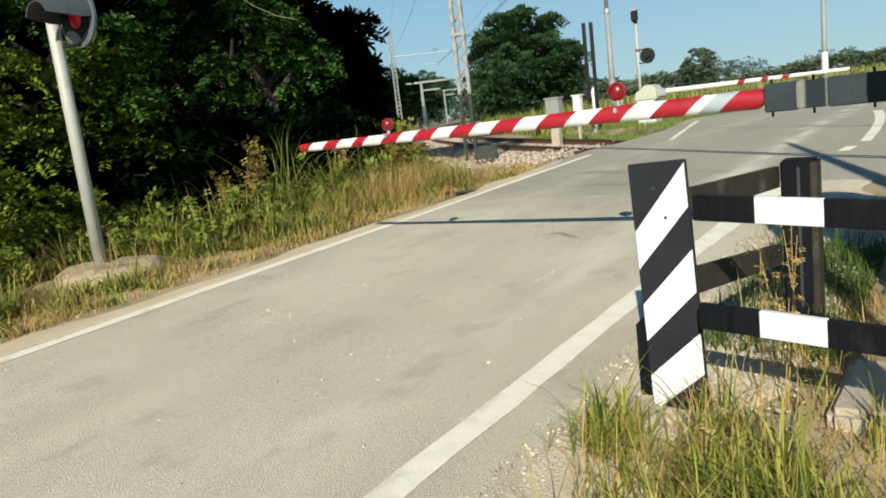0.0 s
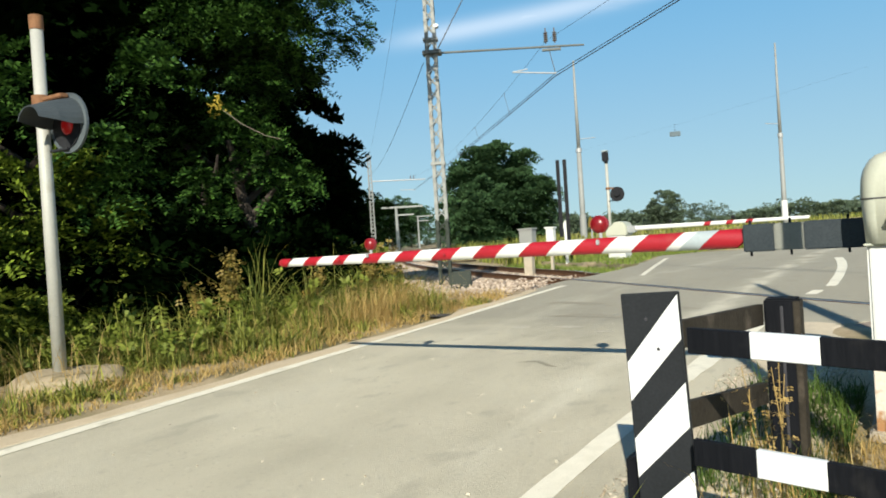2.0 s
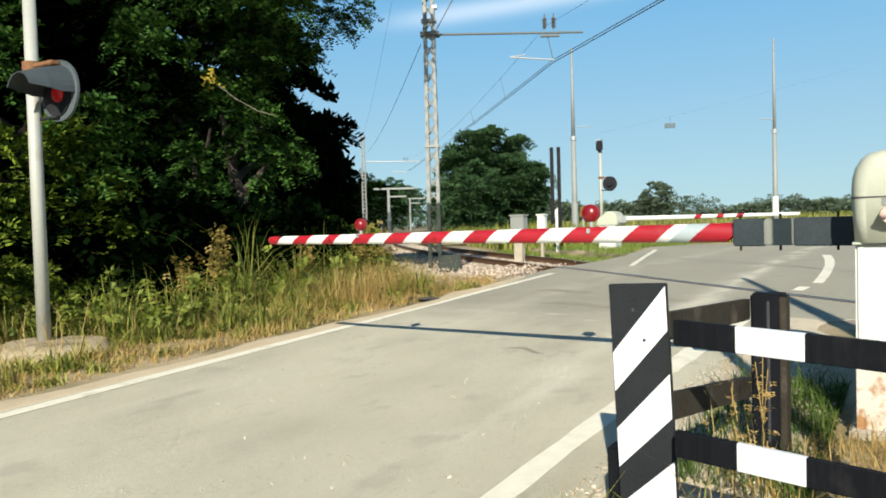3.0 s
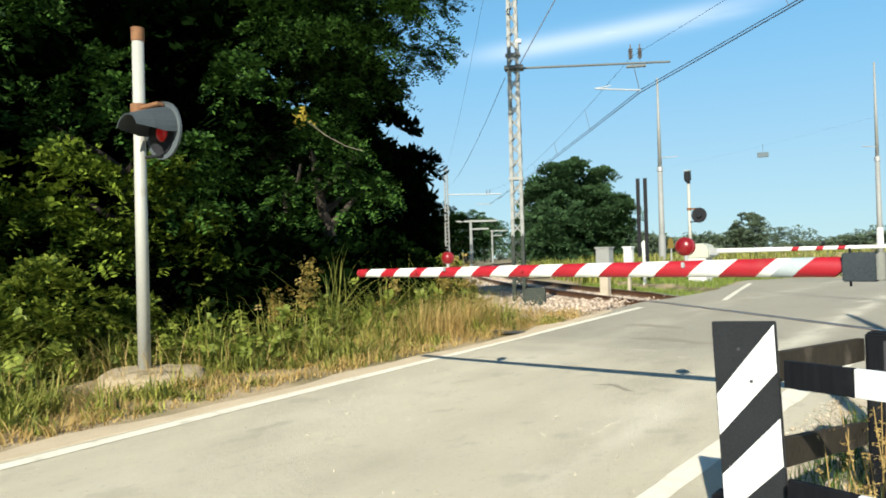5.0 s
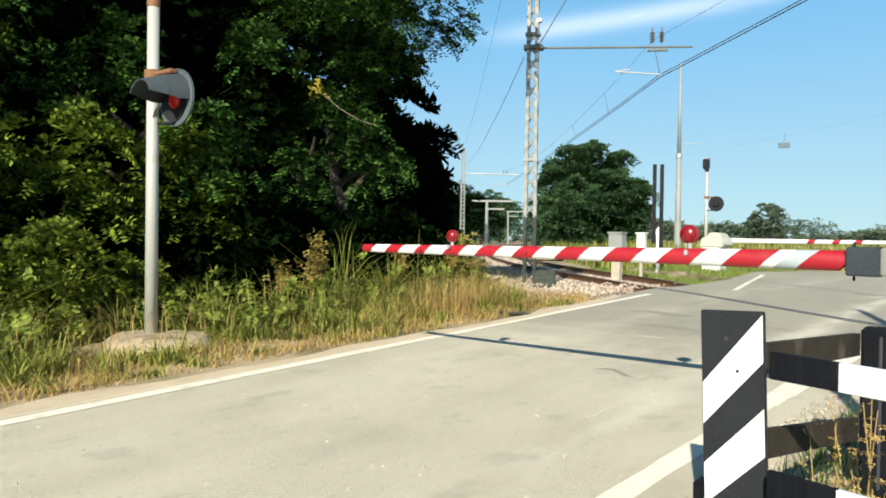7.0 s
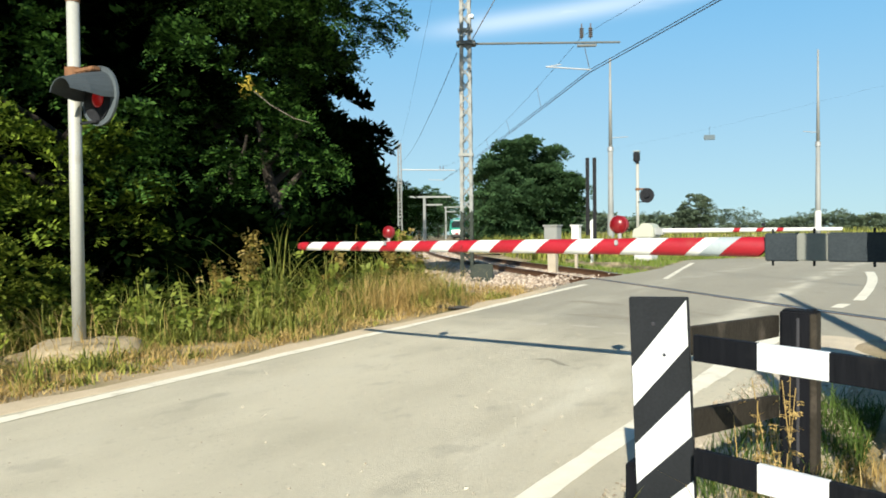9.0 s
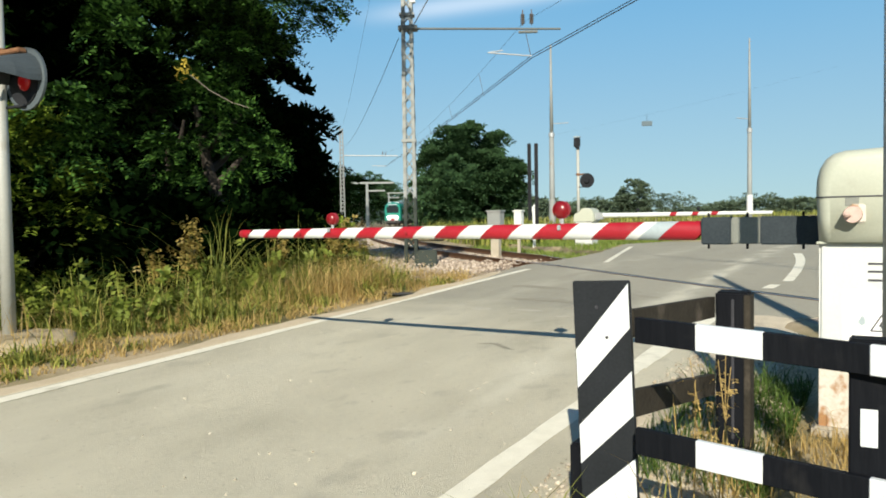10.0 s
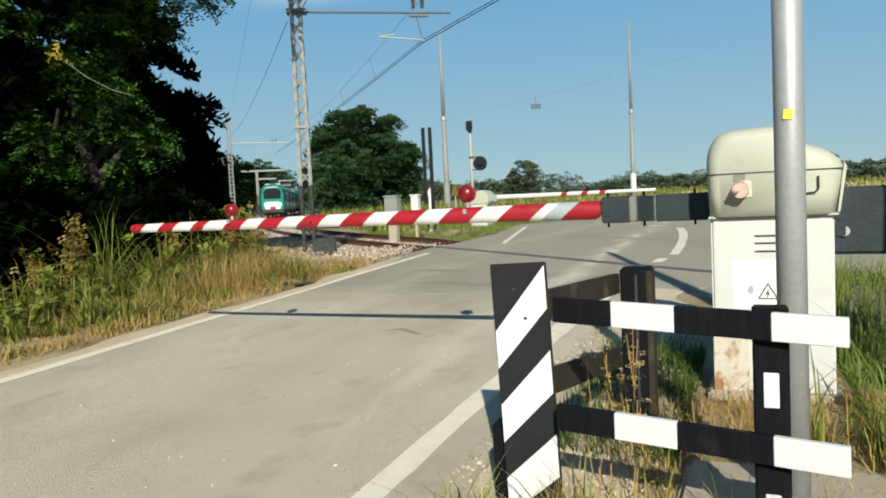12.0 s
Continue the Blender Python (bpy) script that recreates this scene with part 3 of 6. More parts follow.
def stones(name, spots, sizes, mat_, label, category):
    """Many angular stones, each a squashed and shifted octahedron."""
    oct_v = np.array([(1, 0, 0), (-1, 0, 0), (0, 1, 0), (0, -1, 0), (0, 0, 1), (0, 0, -1)], float)
    oct_f = np.array([(0, 2, 4), (2, 1, 4), (1, 3, 4), (3, 0, 4), (2, 0, 5), (1, 2, 5), (3, 1, 5), (0, 3, 5)])
    k = len(spots)
    q = rng.normal(size=(k, 3, 3))
    q, _ = np.linalg.qr(q)
    shape = sizes[:, None, None] * (0.6 + 0.5 * rng.random((k, 1, 3))) * (oct_v[None] + rng.normal(0, 0.18, (k, 6, 3)))
    v = np.einsum("kij,kvj->kvi", q, shape) * np.array([1, 1, 0.75]) + spots[:, None]
    f = oct_f[None] + 6 * np.arange(k)[:, None, None]
    return tagged(part_np(name, v.reshape(-1, 3), f.reshape(-1, 3), mat_), label, category, "", "stuff")


k = 8000
ss, nn = rng.uniform(-0.5, 8, k), -1.5 + rng.beta(1.6, 2.2, k) * 1.1
pp = np.stack([ss * RD.x + nn * RE.x, ss * RD.y + nn * RE.y, profile(ss) + 0.012], -1)
stones("gravel", pp, rng.uniform(0.004, 0.014, k) * (1 + (rng.random(k) < 0.06)), M_PEBBLE, "small pale pebbles scattered along the road edge", "gravel")
k = 260
ss, nn = rng.uniform(0, 9, k), rng.uniform(-6, -1.8, k)
pp = np.stack([ss * RD.x + nn * RE.x, ss * RD.y + nn * RE.y, profile(ss) + 0.004], -1)
stones("road_grit", pp, rng.uniform(0.004, 0.012, k), M_PEBBLE, "stray pebbles lying on the asphalt", "gravel")
k = 900
ss, nn = rng.uniform(-1, 13.5, k), -6.3 - rng.beta(1.5, 3, k) * 0.9
pp = np.stack([ss * RD.x + nn * RE.x, ss * RD.y + nn * RE.y, profile(ss) + 0.005], -1)
stones("gravel", pp, rng.uniform(0.004, 0.012, k), M_CRUMB, "dry crumbs of soil and gravel along the verge", "gravel")

# railway: ballast bed, stones, sleepers, rails
LEVEL = 0.47


def rail_level(x, y):
    """The track's height: level, but for a slight fall to the right across the road."""
    return np.clip(profile(x * RD.x + y * RD.y), 0.25, LEVEL)


def along_track(y, off, z):
    k_ = np.interp(y, TRACK_Y, TRACK_SLOPE)
    c = 1 / np.sqrt(1 + k_ * k_)
    return np.stack([track_x(y) + off * c, y - off * c * k_, np.zeros_like(y) + z], -1)


bed_y = np.concatenate([np.arange(-60, 10, 2.0), np.arange(10, 60, 0.5), np.arange(60, 400, 3.0)])
rows_ = [along_track(bed_y, o, z) for o, z in ((-3.6, 0.16), (-2.2, 0.26), (-1.5, 0.31), (1.2, 0.31), (1.6, 0.3), (2.2, 0.2))]
bv = np.stack(rows_, 1).reshape(-1, 3)
bs = bv[:, 0] * RD.x + bv[:, 1] * RD.y
bn = bv[:, 0] * RE.x + bv[:, 1] * RE.y
inside = (bn > np.interp(bs, ROAD_LS, ROAD_L) + 0.05) & (bn < np.interp(bs, ROAD_S, ROAD_R)) & (bs < 27.5)
bv[inside, 2] = 0.25
bf = [(i * 6 + c, i * 6 + c + 1, i * 6 + c + 7, i * 6 + c + 6) for i in range(len(bed_y) - 1) for c in range(5)]
tagged(part_np("ballast_bed", bv, bf, M_BALLAST_BED), "pale stone ballast bed under the railway track", "ballast", "", "structure")
k = 9000
yy = 13 + 32 * rng.random(k) ** 1.5
oo = rng.uniform(-3.8, 1.1, k)
pp = along_track(yy, oo, 0)
pp[:, 2] = np.interp(np.abs(oo), (0, 1.5, 2.0, 3.0, 3.6), (0.31, 0.31, 0.27, 0.2, 0.16)) + 0.01
ps, pn = pp[:, 0] * RD.x + pp[:, 1] * RD.y, pp[:, 0] * RE.x + pp[:, 1] * RE.y
pp[:, 2] = np.maximum(pp[:, 2], ground_height(pp[:, 0], pp[:, 1]) - 0.01)
ok = (pn < np.interp(ps, ROAD_LS, ROAD_L) - 0.2) | (ps > 29)
ok &= np.abs(np.abs(oo) - 0.72) > 0.12
stones("ballast", pp[ok], rng.uniform(0.025, 0.055, ok.sum()), M_BALLAST, "pale pinkish railway ballast stones", "ballast")
k = 900
ss, nn = rng.normal(13.6, 1.1, k), -6.9 - np.abs(rng.normal(0, 1.5, k))
pp = np.stack([ss * RD.x + nn * RE.x, ss * RD.y + nn * RE.y, profile(ss) + 0.0], -1)
stones("ballast", pp, rng.uniform(0.02, 0.05, k), M_BALLAST, "ballast stones spilled beside the road edge", "ballast")

track = thing("railway_track", Matrix(), "single railway track with rusty rails on concrete sleepers", "railway track")
RAIL = [(-0.07, 0), (0.07, 0), (0.07, 0.015), (0.012, 0.035), (0.012, 0.115), (0.036, 0.125), (0.036, 0.15), (-0.036, 0.15), (-0.036, 0.125), (-0.012, 0.115), (-0.012, 0.035), (-0.07, 0.015)]
rail_y = np.concatenate([np.arange(-60, 0, 4.0), np.arange(0, 60, 1.0), np.arange(60, 400, 5.0)])
for side in (-0.7535, 0.7535):
    rowv = np.stack([along_track(rail_y, side + u, 0.008 - 0.15 + w) for u, w in RAIL], 1).reshape(-1, 3)
    mid_ = along_track(rail_y, side, 0.0)
    lev_ = rail_level(mid_[:, 0], mid_[:, 1])
    if side > 0:
        # the farther rail is paved over on the road
        paved = mid_[:, 0] * RE.x + mid_[:, 1] * RE.y > -7.2
        lev_ = lev_ - 0.03 * paved
    rowv[:, 2] += np.repeat(lev_, len(RAIL))
    m_ = len(RAIL)
    fr = [(i * m_ + c, i * m_ + (c + 1) % m_, (i + 1) * m_ + (c + 1) % m_, (i + 1) * m_ + c) for i in range(len(rail_y) - 1) for c in range(m_)]
    r_ = part_np("rail", rowv, fr, M_RAIL, track)
    top = np.stack([along_track(rail_y, side + u, 0.0095) for u in (-0.028, 0.028)], 1).reshape(-1, 3)
    top[:, 2] += np.repeat(lev_, 2)
    part_np("rail_head", top, [(2 * i, 2 * i + 1, 2 * i + 3, 2 * i + 2) for i in range(len(rail_y) - 1)], M_RAILTOP, r_, "worn shiny running surface")
gr_y = np.arange(7, 17, 0.5)
g_ = np.stack([along_track(gr_y, -0.66 + u, 0.0) for u in (-0.03, 0.03)], 1).reshape(-1, 3)
g_[:, 2] = profile(g_[:, 0] * RD.x + g_[:, 1] * RD.y) + 0.004
part_np("flange_groove", g_, [(2 * i, 2 * i + 1, 2 * i + 3, 2 * i + 2) for i in range(len(gr_y) - 1)], M_TRAINDARK, track, "dark flange groove in the asphalt")
sleeper_me = bpy.data.meshes.new("sleeper")
b_ = prism([(-1.2, 0), (1.2, 0), (1.2, 0.14), (0.5, 0.14), (0.4, 0.11), (-0.4, 0.11), (-0.5, 0.14), (-1.2, 0.14)], 1, -0.12, 0.12)
b_.to_mesh(sleeper_me)
b_.free()
sleeper_me.materials.append(M_SLEEPER)
for y_ in np.arange(17.5, 70, 0.6):
    x_ = float(track_x(y_))
    if x_ * RE.x + y_ * RE.y > -8.3:
        continue
    o = new("sleeper", sleeper_me)
    o.parent = track
    o.matrix_local = pose(x_, y_, 0.185, 0, 0, -math.degrees(math.atan(float(np.interp(y_, TRACK_Y, TRACK_SLOPE)))))

# ================= near barrier =================
barrier_z = 1.34


def slanted(x0, x1, r0, r1, lean, mat_, parent, name="band", label="", sides=14, flat=0.0):
    """A band of the tapered round beam along x, whose two ends are cut aslant."""
    bm = bmesh.new()
    ring = []
    for x, r in ((x0, r0), (x1, r1)):
        vs = []
        for j in range(sides):
            a = 2 * math.pi * j / sides
            cy, cz = -math.cos(a), math.sin(a)
            vs.append(bm.verts.new((x + lean * r * cz * (1 if cy > -2 else -1), r * 0.8 * cy, r * cz)))
        ring.append(vs)
    for j in range(sides):
        q = (j + 1) % sides
        bm.faces.new((ring[0][j], ring[0][q], ring[1][q], ring[1][j]))
    bmesh.ops.recalc_face_normals(bm, faces=bm.faces[:])
    return part(name, bm, mat_, parent, label, smooth=True)


barrier = thing("barrier_beam", road_pose(5.3, 0, barrier_z), "lowered red and white striped barrier beam with round red lamps", "barrier")


def beam_r(x):
    return 0.04 + (0.068 - 0.04) * (x + 5.5) / 4.2


cuts = [-5.5, -5.39, -5.18, -5.0, -4.79, -4.65, -4.42, -4.23, -4.04, -3.83, -3.63, -3.42, -3.2, -2.98, -2.76, -2.51, -2.3, -2.04, -1.81, -1.55, -1.455, -1.31, -1.05]
for j, (a, b) in enumerate(zip(cuts, cuts[1:])):
    tone = M_REDPAINT if j % 2 == 0 and j < 19 else M_WHITEPAINT
    tone = {20: M_GREYPAINT, 21: M_REDPAINT}.get(j, tone)
    slanted(a, b, beam_r(a), beam_r(b), 0.0 if j == 0 else 1.15, tone, barrier, "stripe", "" if j < 20 else "faded stripe")
part("end_cap", rod((-5.53, 0, 0), (-5.49, 0, 0), 0.036, 0.041, 14), M_OLDRED, barrier)
for a, b, tone in ((-1.07, -0.875, M_DARKSLEEVE), (-0.875, -0.695, M_PALESLEEVE), (-0.695, -0.3, M_DARKSLEEVE)):
    part("sleeve", box(a, b, -0.085, 0.085, -0.095 if tone is M_DARKSLEEVE else -0.09, 0.092 if tone is M_DARKSLEEVE else 0.088, 0.008), tone, barrier, "dark steel clamp sleeve" if tone is M_DARKSLEEVE else "grey taped sleeve", smooth=False)
for x_ in (-1.03, -0.78, -0.44):
    part("bolt", rod((x_, -0.03, -0.125), (x_, -0.03, 0.12), 0.008, 0.008, 8), M_BLACK, barrier)
for x_, r_, z_ in ((-4.37, 0.055, 0.13), (-2.12, 0.066, 0.165)):
    lamp = part("lamp", ball((x_, 0, z_), r_, u=20, v=14, scale=(1, 0.8, 1.05)), M_BALL, barrier, "round red lamp lens", smooth=True)
    part("lamp_rim", rod((x_, -0.012, z_), (x_, 0.03, z_), r_ * 1.04, r_ * 1.04, 20), M_OLDRED, lamp)
    part("lamp_foot", rod((x_ + 0.01, 0, 0.02), (x_ + 0.005, 0, z_ - r_ * 0.8), 0.012, 0.016, 10), M_GALV, lamp, "small metal foot")
    part("lamp_clip", box(x_ - 0.012, x_ + 0.012, -0.065, -0.04, 0.01, 0.05, 0.004), M_GALV, lamp)
for x_ in (-5.4, -4.72, -3.52):
    part("reflector", rod((x_, -0.05, 0.0), (x_, -0.06, 0.0), 0.012, 0.012, 10), M_OLDRED, barrier)
counter = part("counterweight", box(0.36, 1.5, -0.14, 0.14, -0.34, 0.085, 0.02), M_DARKSLEEVE, barrier, "dark steel counterweight arm")
part("hinge_pin", rod((0.45, -0.17, -0.19), (0.45, 0.17, -0.19), 0.03, 0.03, 14), M_GALV, barrier)

# barrier drive cabinet
cab_z = float(profile(4.85))
cabinet = thing("barrier_cabinet", road_pose(4.85, 0, cab_z), "cream and white steel barrier drive cabinet on a concrete footing", "cabinet")
part("plinth", box(-0.36, 0.42, -0.04, 0.86, -0.12, 0.03, 0.015), M_CONCRETE, cabinet, "weathered concrete plinth")
part("body", box(-0.322, 0.368, 0.0, 0.8, 0.02, 1.125, 0.014, seg=3), M_CABWHITE, cabinet, "white painted steel body")
part("door_panel", box(-0.3, 0.315, -0.0025, 0.01, 0.52, 1.1, 0.001), M_CABWHITE, cabinet)
part("lower_skirt", box(-0.322, -0.115, -0.004, 0.02, 0.01, 0.5, 0.003), M_CABRUST, cabinet, "rust-stained lower plate")
HOOD = [(-0.327, 1.125), (-0.336, 1.28), (-0.343, 1.425), (-0.338, 1.5), (-0.323, 1.56), (-0.29, 1.615), (-0.25, 1.645), (-0.19, 1.66), (0.03, 1.669), (0.1, 1.66), (0.15, 1.625), (0.19, 1.572), (0.24, 1.54), (0.3, 1.522), (0.355, 1.492), (0.4, 1.452), (0.424, 1.41), (0.405, 1.28), (0.378, 1.125)]
DEPTHS = [(-0.05, 0.8), (-0.042, 0.87), (-0.022, 0.935), (0.015, 0.98), (0.07, 1.0), (0.78, 1.0), (0.83, 0.96), (0.85, 0.85)]
hood = bmesh.new()
rings = []
for y_, k_ in DEPTHS:
    rings.append([hood.verts.new((0.03 + (x_ - 0.03) * k_, y_, 1.125 + (z_ - 1.125) * (0.4 + 0.6 * k_))) for x_, z_ in HOOD])
for lo, hi in zip(rings, rings[1:]):
    for j in range(len(lo)):
        i2 = (j + 1) % len(lo)
        hood.faces.new((lo[j], lo[i2], hi[i2], hi[j]))
hood.faces.new(rings[-1])
hood.faces.new(rings[0][::-1])
bmesh.ops.recalc_face_normals(hood, faces=hood.faces[:])
part("hood", hood, M_CREAM, cabinet, "cream rounded hood", smooth=True)
seam = bmesh.new()
rows_s = []
for sx, edge in ((-1, -0.343), (1, 0.424)):
    side_rows = [(0.03 + (edge - 0.03) * k_ + sx * 0.003, y_ - (0.003 if y_ < 0 else 0.0)) for y_, k_ in DEPTHS[:6]]
    rows_s += side_rows[::-1] if sx < 0 else side_rows
pairs_s = [[seam.verts.new((x_, y_, z_)) for z_ in (1.384, 1.392)] for x_, y_ in rows_s]
for p_, q_ in zip(pairs_s, pairs_s[1:]):
    seam.faces.new((p_[0], q_[0], q_[1], p_[1]))
part("hood_seam", seam, M_INK, cabinet, "dark seam round the hood")
part("hood_edge", box(-0.335, 0.39, -0.03, 0.82, 1.114, 1.128, 0.003), M_CREAM, cabinet)
part("side_flange", prism([(0.392, 1.13), (0.405, 1.13), (0.445, 1.4), (0.43, 1.43)], 1, 0.06, 0.075), M_CREAM, cabinet, "bright folded side flange")
for z_ in (1.0, 0.955, 0.905):
    part("vent_slot", box(-0.07, 0.09, -0.004, 0.006, z_ - 0.006, z_ + 0.006), M_INK, cabinet)
sign = part("warning_label", box(-0.2, 0.07, -0.005, 0.005, 0.55, 0.85, 0.002), M_LABEL, cabinet, "white warning label with a black triangle")
tri = bmesh.new()
for k_ in range(3):
    a0, a1 = math.radians(90 + 120 * k_), math.radians(210 + 120 * k_)
    p0, p1 = Vector((0.0 + 0.062 * math.cos(a0), -0.007, 0.645 + 0.062 * math.sin(a0))), Vector((0.0 + 0.062 * math.cos(a1), -0.007, 0.645 + 0.062 * math.sin(a1)))
    tri = rod(p0, p1, 0.004, 0.004, 6, tri)
part("triangle", tri, M_INK, sign)
part("bolt_symbol", prism([(0.008, 0.685), (-0.016, 0.64), (-0.002, 0.64), (-0.012, 0.612), (0.014, 0.652), (0.0, 0.652)], 1, -0.009, -0.006), M_INK, sign)
part("smudge", prism([(-0.12, 0.66), (-0.1, 0.7), (-0.085, 0.69), (-0.08, 0.655), (-0.1, 0.64)], 1, -0.007, -0.005), M_GREYPAINT, sign)
lock = part("lock", rod((-0.145, -0.045, 1.285), (-0.145, -0.14, 1.285), 0.052, 0.046, 20), M_PINK, cabinet, "faded pink plastic lock cap")
part("lock_key", box(-0.19, -0.15, -0.18, -0.13, 1.272, 1.3, 0.008), M_PINK, lock)
part("lock_flange", box(-0.16, -0.08, -0.065, -0.045, 1.235, 1.345, 0.008), M_CABRUST, lock)
part("lock_cap_cover", box(-0.185, -0.115, -0.053, -0.045, 1.335, 1.382, 0.002), M_PALESLEEVE, cabinet)
for a, b in (((0.19, -0.062, 1.25), (0.262, -0.062, 1.253)), ((0.262, -0.062, 1.253), (0.282, -0.062, 1.275)), ((0.282, -0.062, 1.275), (0.282, -0.062, 1.35))):
    part("latch", rod(a, b, 0.006, 0.006, 8), M_INK, cabinet)
part("latch_plate", box(0.14, 0.27, -0.056, -0.045, 1.24, 1.37, 0.004), M_CREAM, cabinet)
part("side_clamp", box(0.36, 0.43, 0.02, 0.12, 0.98, 1.09, 0.01), M_DARKSLEEVE, cabinet)

# grey steel pole beside the cabinet
gpole = thing("signal_pole", road_pose(3.2, 0.062), "tall galvanised grey steel pole standing beside the fence", "pole")
part("shaft", rod((0, 0, -0.1), (0, 0, 3.25), 0.0575, 0.0575, 24), M_GALV, gpole, smooth=True)
part("cap", rod((0, 0, 3.25), (0, 0, 3.35), 0.061, 0.05, 24), M_OLDRED, gpole)
part("foot", rod((0, 0, -0.05), (0, 0, 0.06), 0.1, 0.085, 20), M_CONCRETE, gpole)
part("sticker", prism([(-0.025, 1.615), (0.01, 1.613), (0.012, 1.65), (-0.023, 1.653)], 1, -0.0605, -0.05), M_YELLOW, gpole, "small yellow-green sticker")

# unseen mast past the cabinet, guessed from and added for its long road shadow
tmast = thing("unseen_mast", road_pose(3.2, 1.62), "unseen tall tapering mast, added for its long shadow on the road", "mast")
part("shaft", rod((0, 0, -0.1), (0, 0, 6.3), 0.2, 0.05, 20), M_GALV, tmast, smooth=True)
part("foot", box(-0.25, 0.25, -0.25, 0.25, -0.15, 0.04, 0.02), M_CONCRETE, tmast)

# ================= fence corner with the striped marker panel =================
panel_z = float(profile(2.93))
marker = thing("marker_panel", road_pose(2.93, -1.005, panel_z) @ Matrix.Translation((0, 0, 1.09)) @ pose(0, 0, 0, 0, -2.1, 0) @ Matrix.Translation((0, 0, -1.09)), "black marker panel with slanting white reflective stripes", "road marker")
H0, TOP = -0.05, 1.09
part("board", box(-0.122, 0.122, -0.012, 0.012, H0, TOP, 0.004), M_PANELBLACK, marker)
for k_ in range(3):
    dl, dr = 0.322 * k_, 0.36 * k_
    poly = [(-0.117, TOP - 0.29 - dl), (-0.117, TOP - 0.455 - dl), (0.117, TOP - 0.195 - dr), (0.117, TOP - 0.012 - dr)]
    part("white_stripe", prism(poly, 1, -0.0145, -0.011), M_REFLECT, marker, "white reflective slanting stripe")
for x_, z_ in ((-0.02, TOP - 0.11), (0.02, TOP - 0.235)):
    part("screw", rod((x_, -0.011, z_), (x_, -0.017, z_), 0.008, 0.007, 8), M_INK, marker)
part("post", box(-0.07, 0.05, 0.014, 0.12, -0.3, 0.96, 0.006), M_BLACKWOOD, marker, "tarred wooden post behind the panel")
stump = thing("fence_stump", road_pose(3.05, -1.13), "short dark tarred wooden stub post beside the panel", "post")
part("stump", box(-0.05, 0.06, -0.05, 0.05, -0.3, 0.36, 0.012), M_BLACKWOOD, stump)

fence = thing("wooden_fence", road_pose(2.8, 0, 0.0), "black and white painted wooden corner fence", "fence")


def board(x0, z0, x1, z1, h, name, mat_, y0=-0.03, y1=0.0, label=""):
    bm_ = prism([(x0, z0), (x1, z1), (x1, z1 + h), (x0, z0 + h)], 1, y0, y1, 0.003, seg=1)
    bm_.transform(Matrix.Translation((-0.88, 0.05, 0)) @ Matrix.Rotation(radians(-9.65), 4, "Z") @ Matrix.Translation((0.88, -0.05, 0)))
    return part(name, bm_, mat_, fence, label)


def rail_z(x, up):
    return (0.95 if up else 0.508) - (0.036 if up else 0.034) * (x + 0.82)


for up in (True, False):
    h = 0.1 if up else 0.105
    for a, b, tone in ((-0.825, -0.584, M_BLACKWOOD), (-0.584, -0.343, M_REFLECT), (-0.343, -0.012, M_BLACKWOOD), (-0.012, 0.225, M_REFLECT)):
        board(a, rail_z(a, up), b, rail_z(b, up), h, "rail_length", tone, 0.02, 0.05, "white painted rail length" if tone is M_REFLECT else "black painted rail length")
p3 = part("end_post", box(-0.09, 0.03, -0.075, 0.015, -0.25, 1.03, 0.006), M_BLACKWOOD, fence, "black end post with white reflectors")
for z0, z1 in ((0.675, 0.8), (0.2, 0.36)):
    part("post_reflector", box(-0.055, -0.005, -0.0795, -0.074, z0, z1, 0.001), M_REFLECT, p3)
bp_ = part("back_post", box(-0.8, -0.62, 1.46, 1.6, -0.2, 1.02, 0.012), M_BLACKWOOD, fence, "dark weathered back post")
part("worn_edge", box(-0.65, -0.617, 1.455, 1.605, -0.2, 1.005, 0.004), M_BOARD, bp_, "paler worn edge of the post")
part("crack", box(-0.715, -0.7, 1.4565, 1.47, 0.2, 0.98, 0.003), M_INK, bp_)
for z0, z1 in ((0.94, 0.875), (0.6, 0.44)):
    bm_ = bmesh.new()
    hgt = 0.115
    quad = [(-0.925, 0.2), (-0.835, 1.46)]
    vs = []
    for (x_, y_), z_ in zip(quad, (z0, z1)):
        for dx in (0, 0.035):
            for dz in (0, hgt):
                vs.append(bm_.verts.new((x_ + dx, y_, z_ + dz)))
    for f_ in ((0, 1, 3, 2), (4, 6, 7, 5), (0, 4, 5, 1), (2, 3, 7, 6), (1, 5, 7, 3), (0, 2, 6, 4)):
        bm_.faces.new([vs[i] for i in f_])
    bmesh.ops.recalc_face_normals(bm_, faces=bm_.faces[:])
    part("back_rail", bm_, M_BOARD, fence, "weathered dark board along the road")

slab2 = thing("concrete_slab", road_pose(3.2, 0.15, float(profile(3.2))), "broken pale concrete slab under the fence end", "slab")
sb_ = box(-0.55, 0.5, -0.25, 0.45, -0.2, 0.05, 0.03, seg=2)
for v in sb_.verts:
    v.co += noise.noise_vector(v.co * 4) * 0.03
part("slab", sb_, M_CONCRETE, slab2)
brk = thing("loose_brick", road_pose(4.72, 0.52, float(profile(4.72))), "loose reddish brick lying beside the cabinet", "brick")
part("brick", box(-0.12, 0.12, -0.06, 0.06, -0.02, 0.1, 0.01), material("brick_red", (0.28, 0.12, 0.07), (0.42, 0.2, 0.12), 0.9, 0, 9, 60, 0.4), brk)

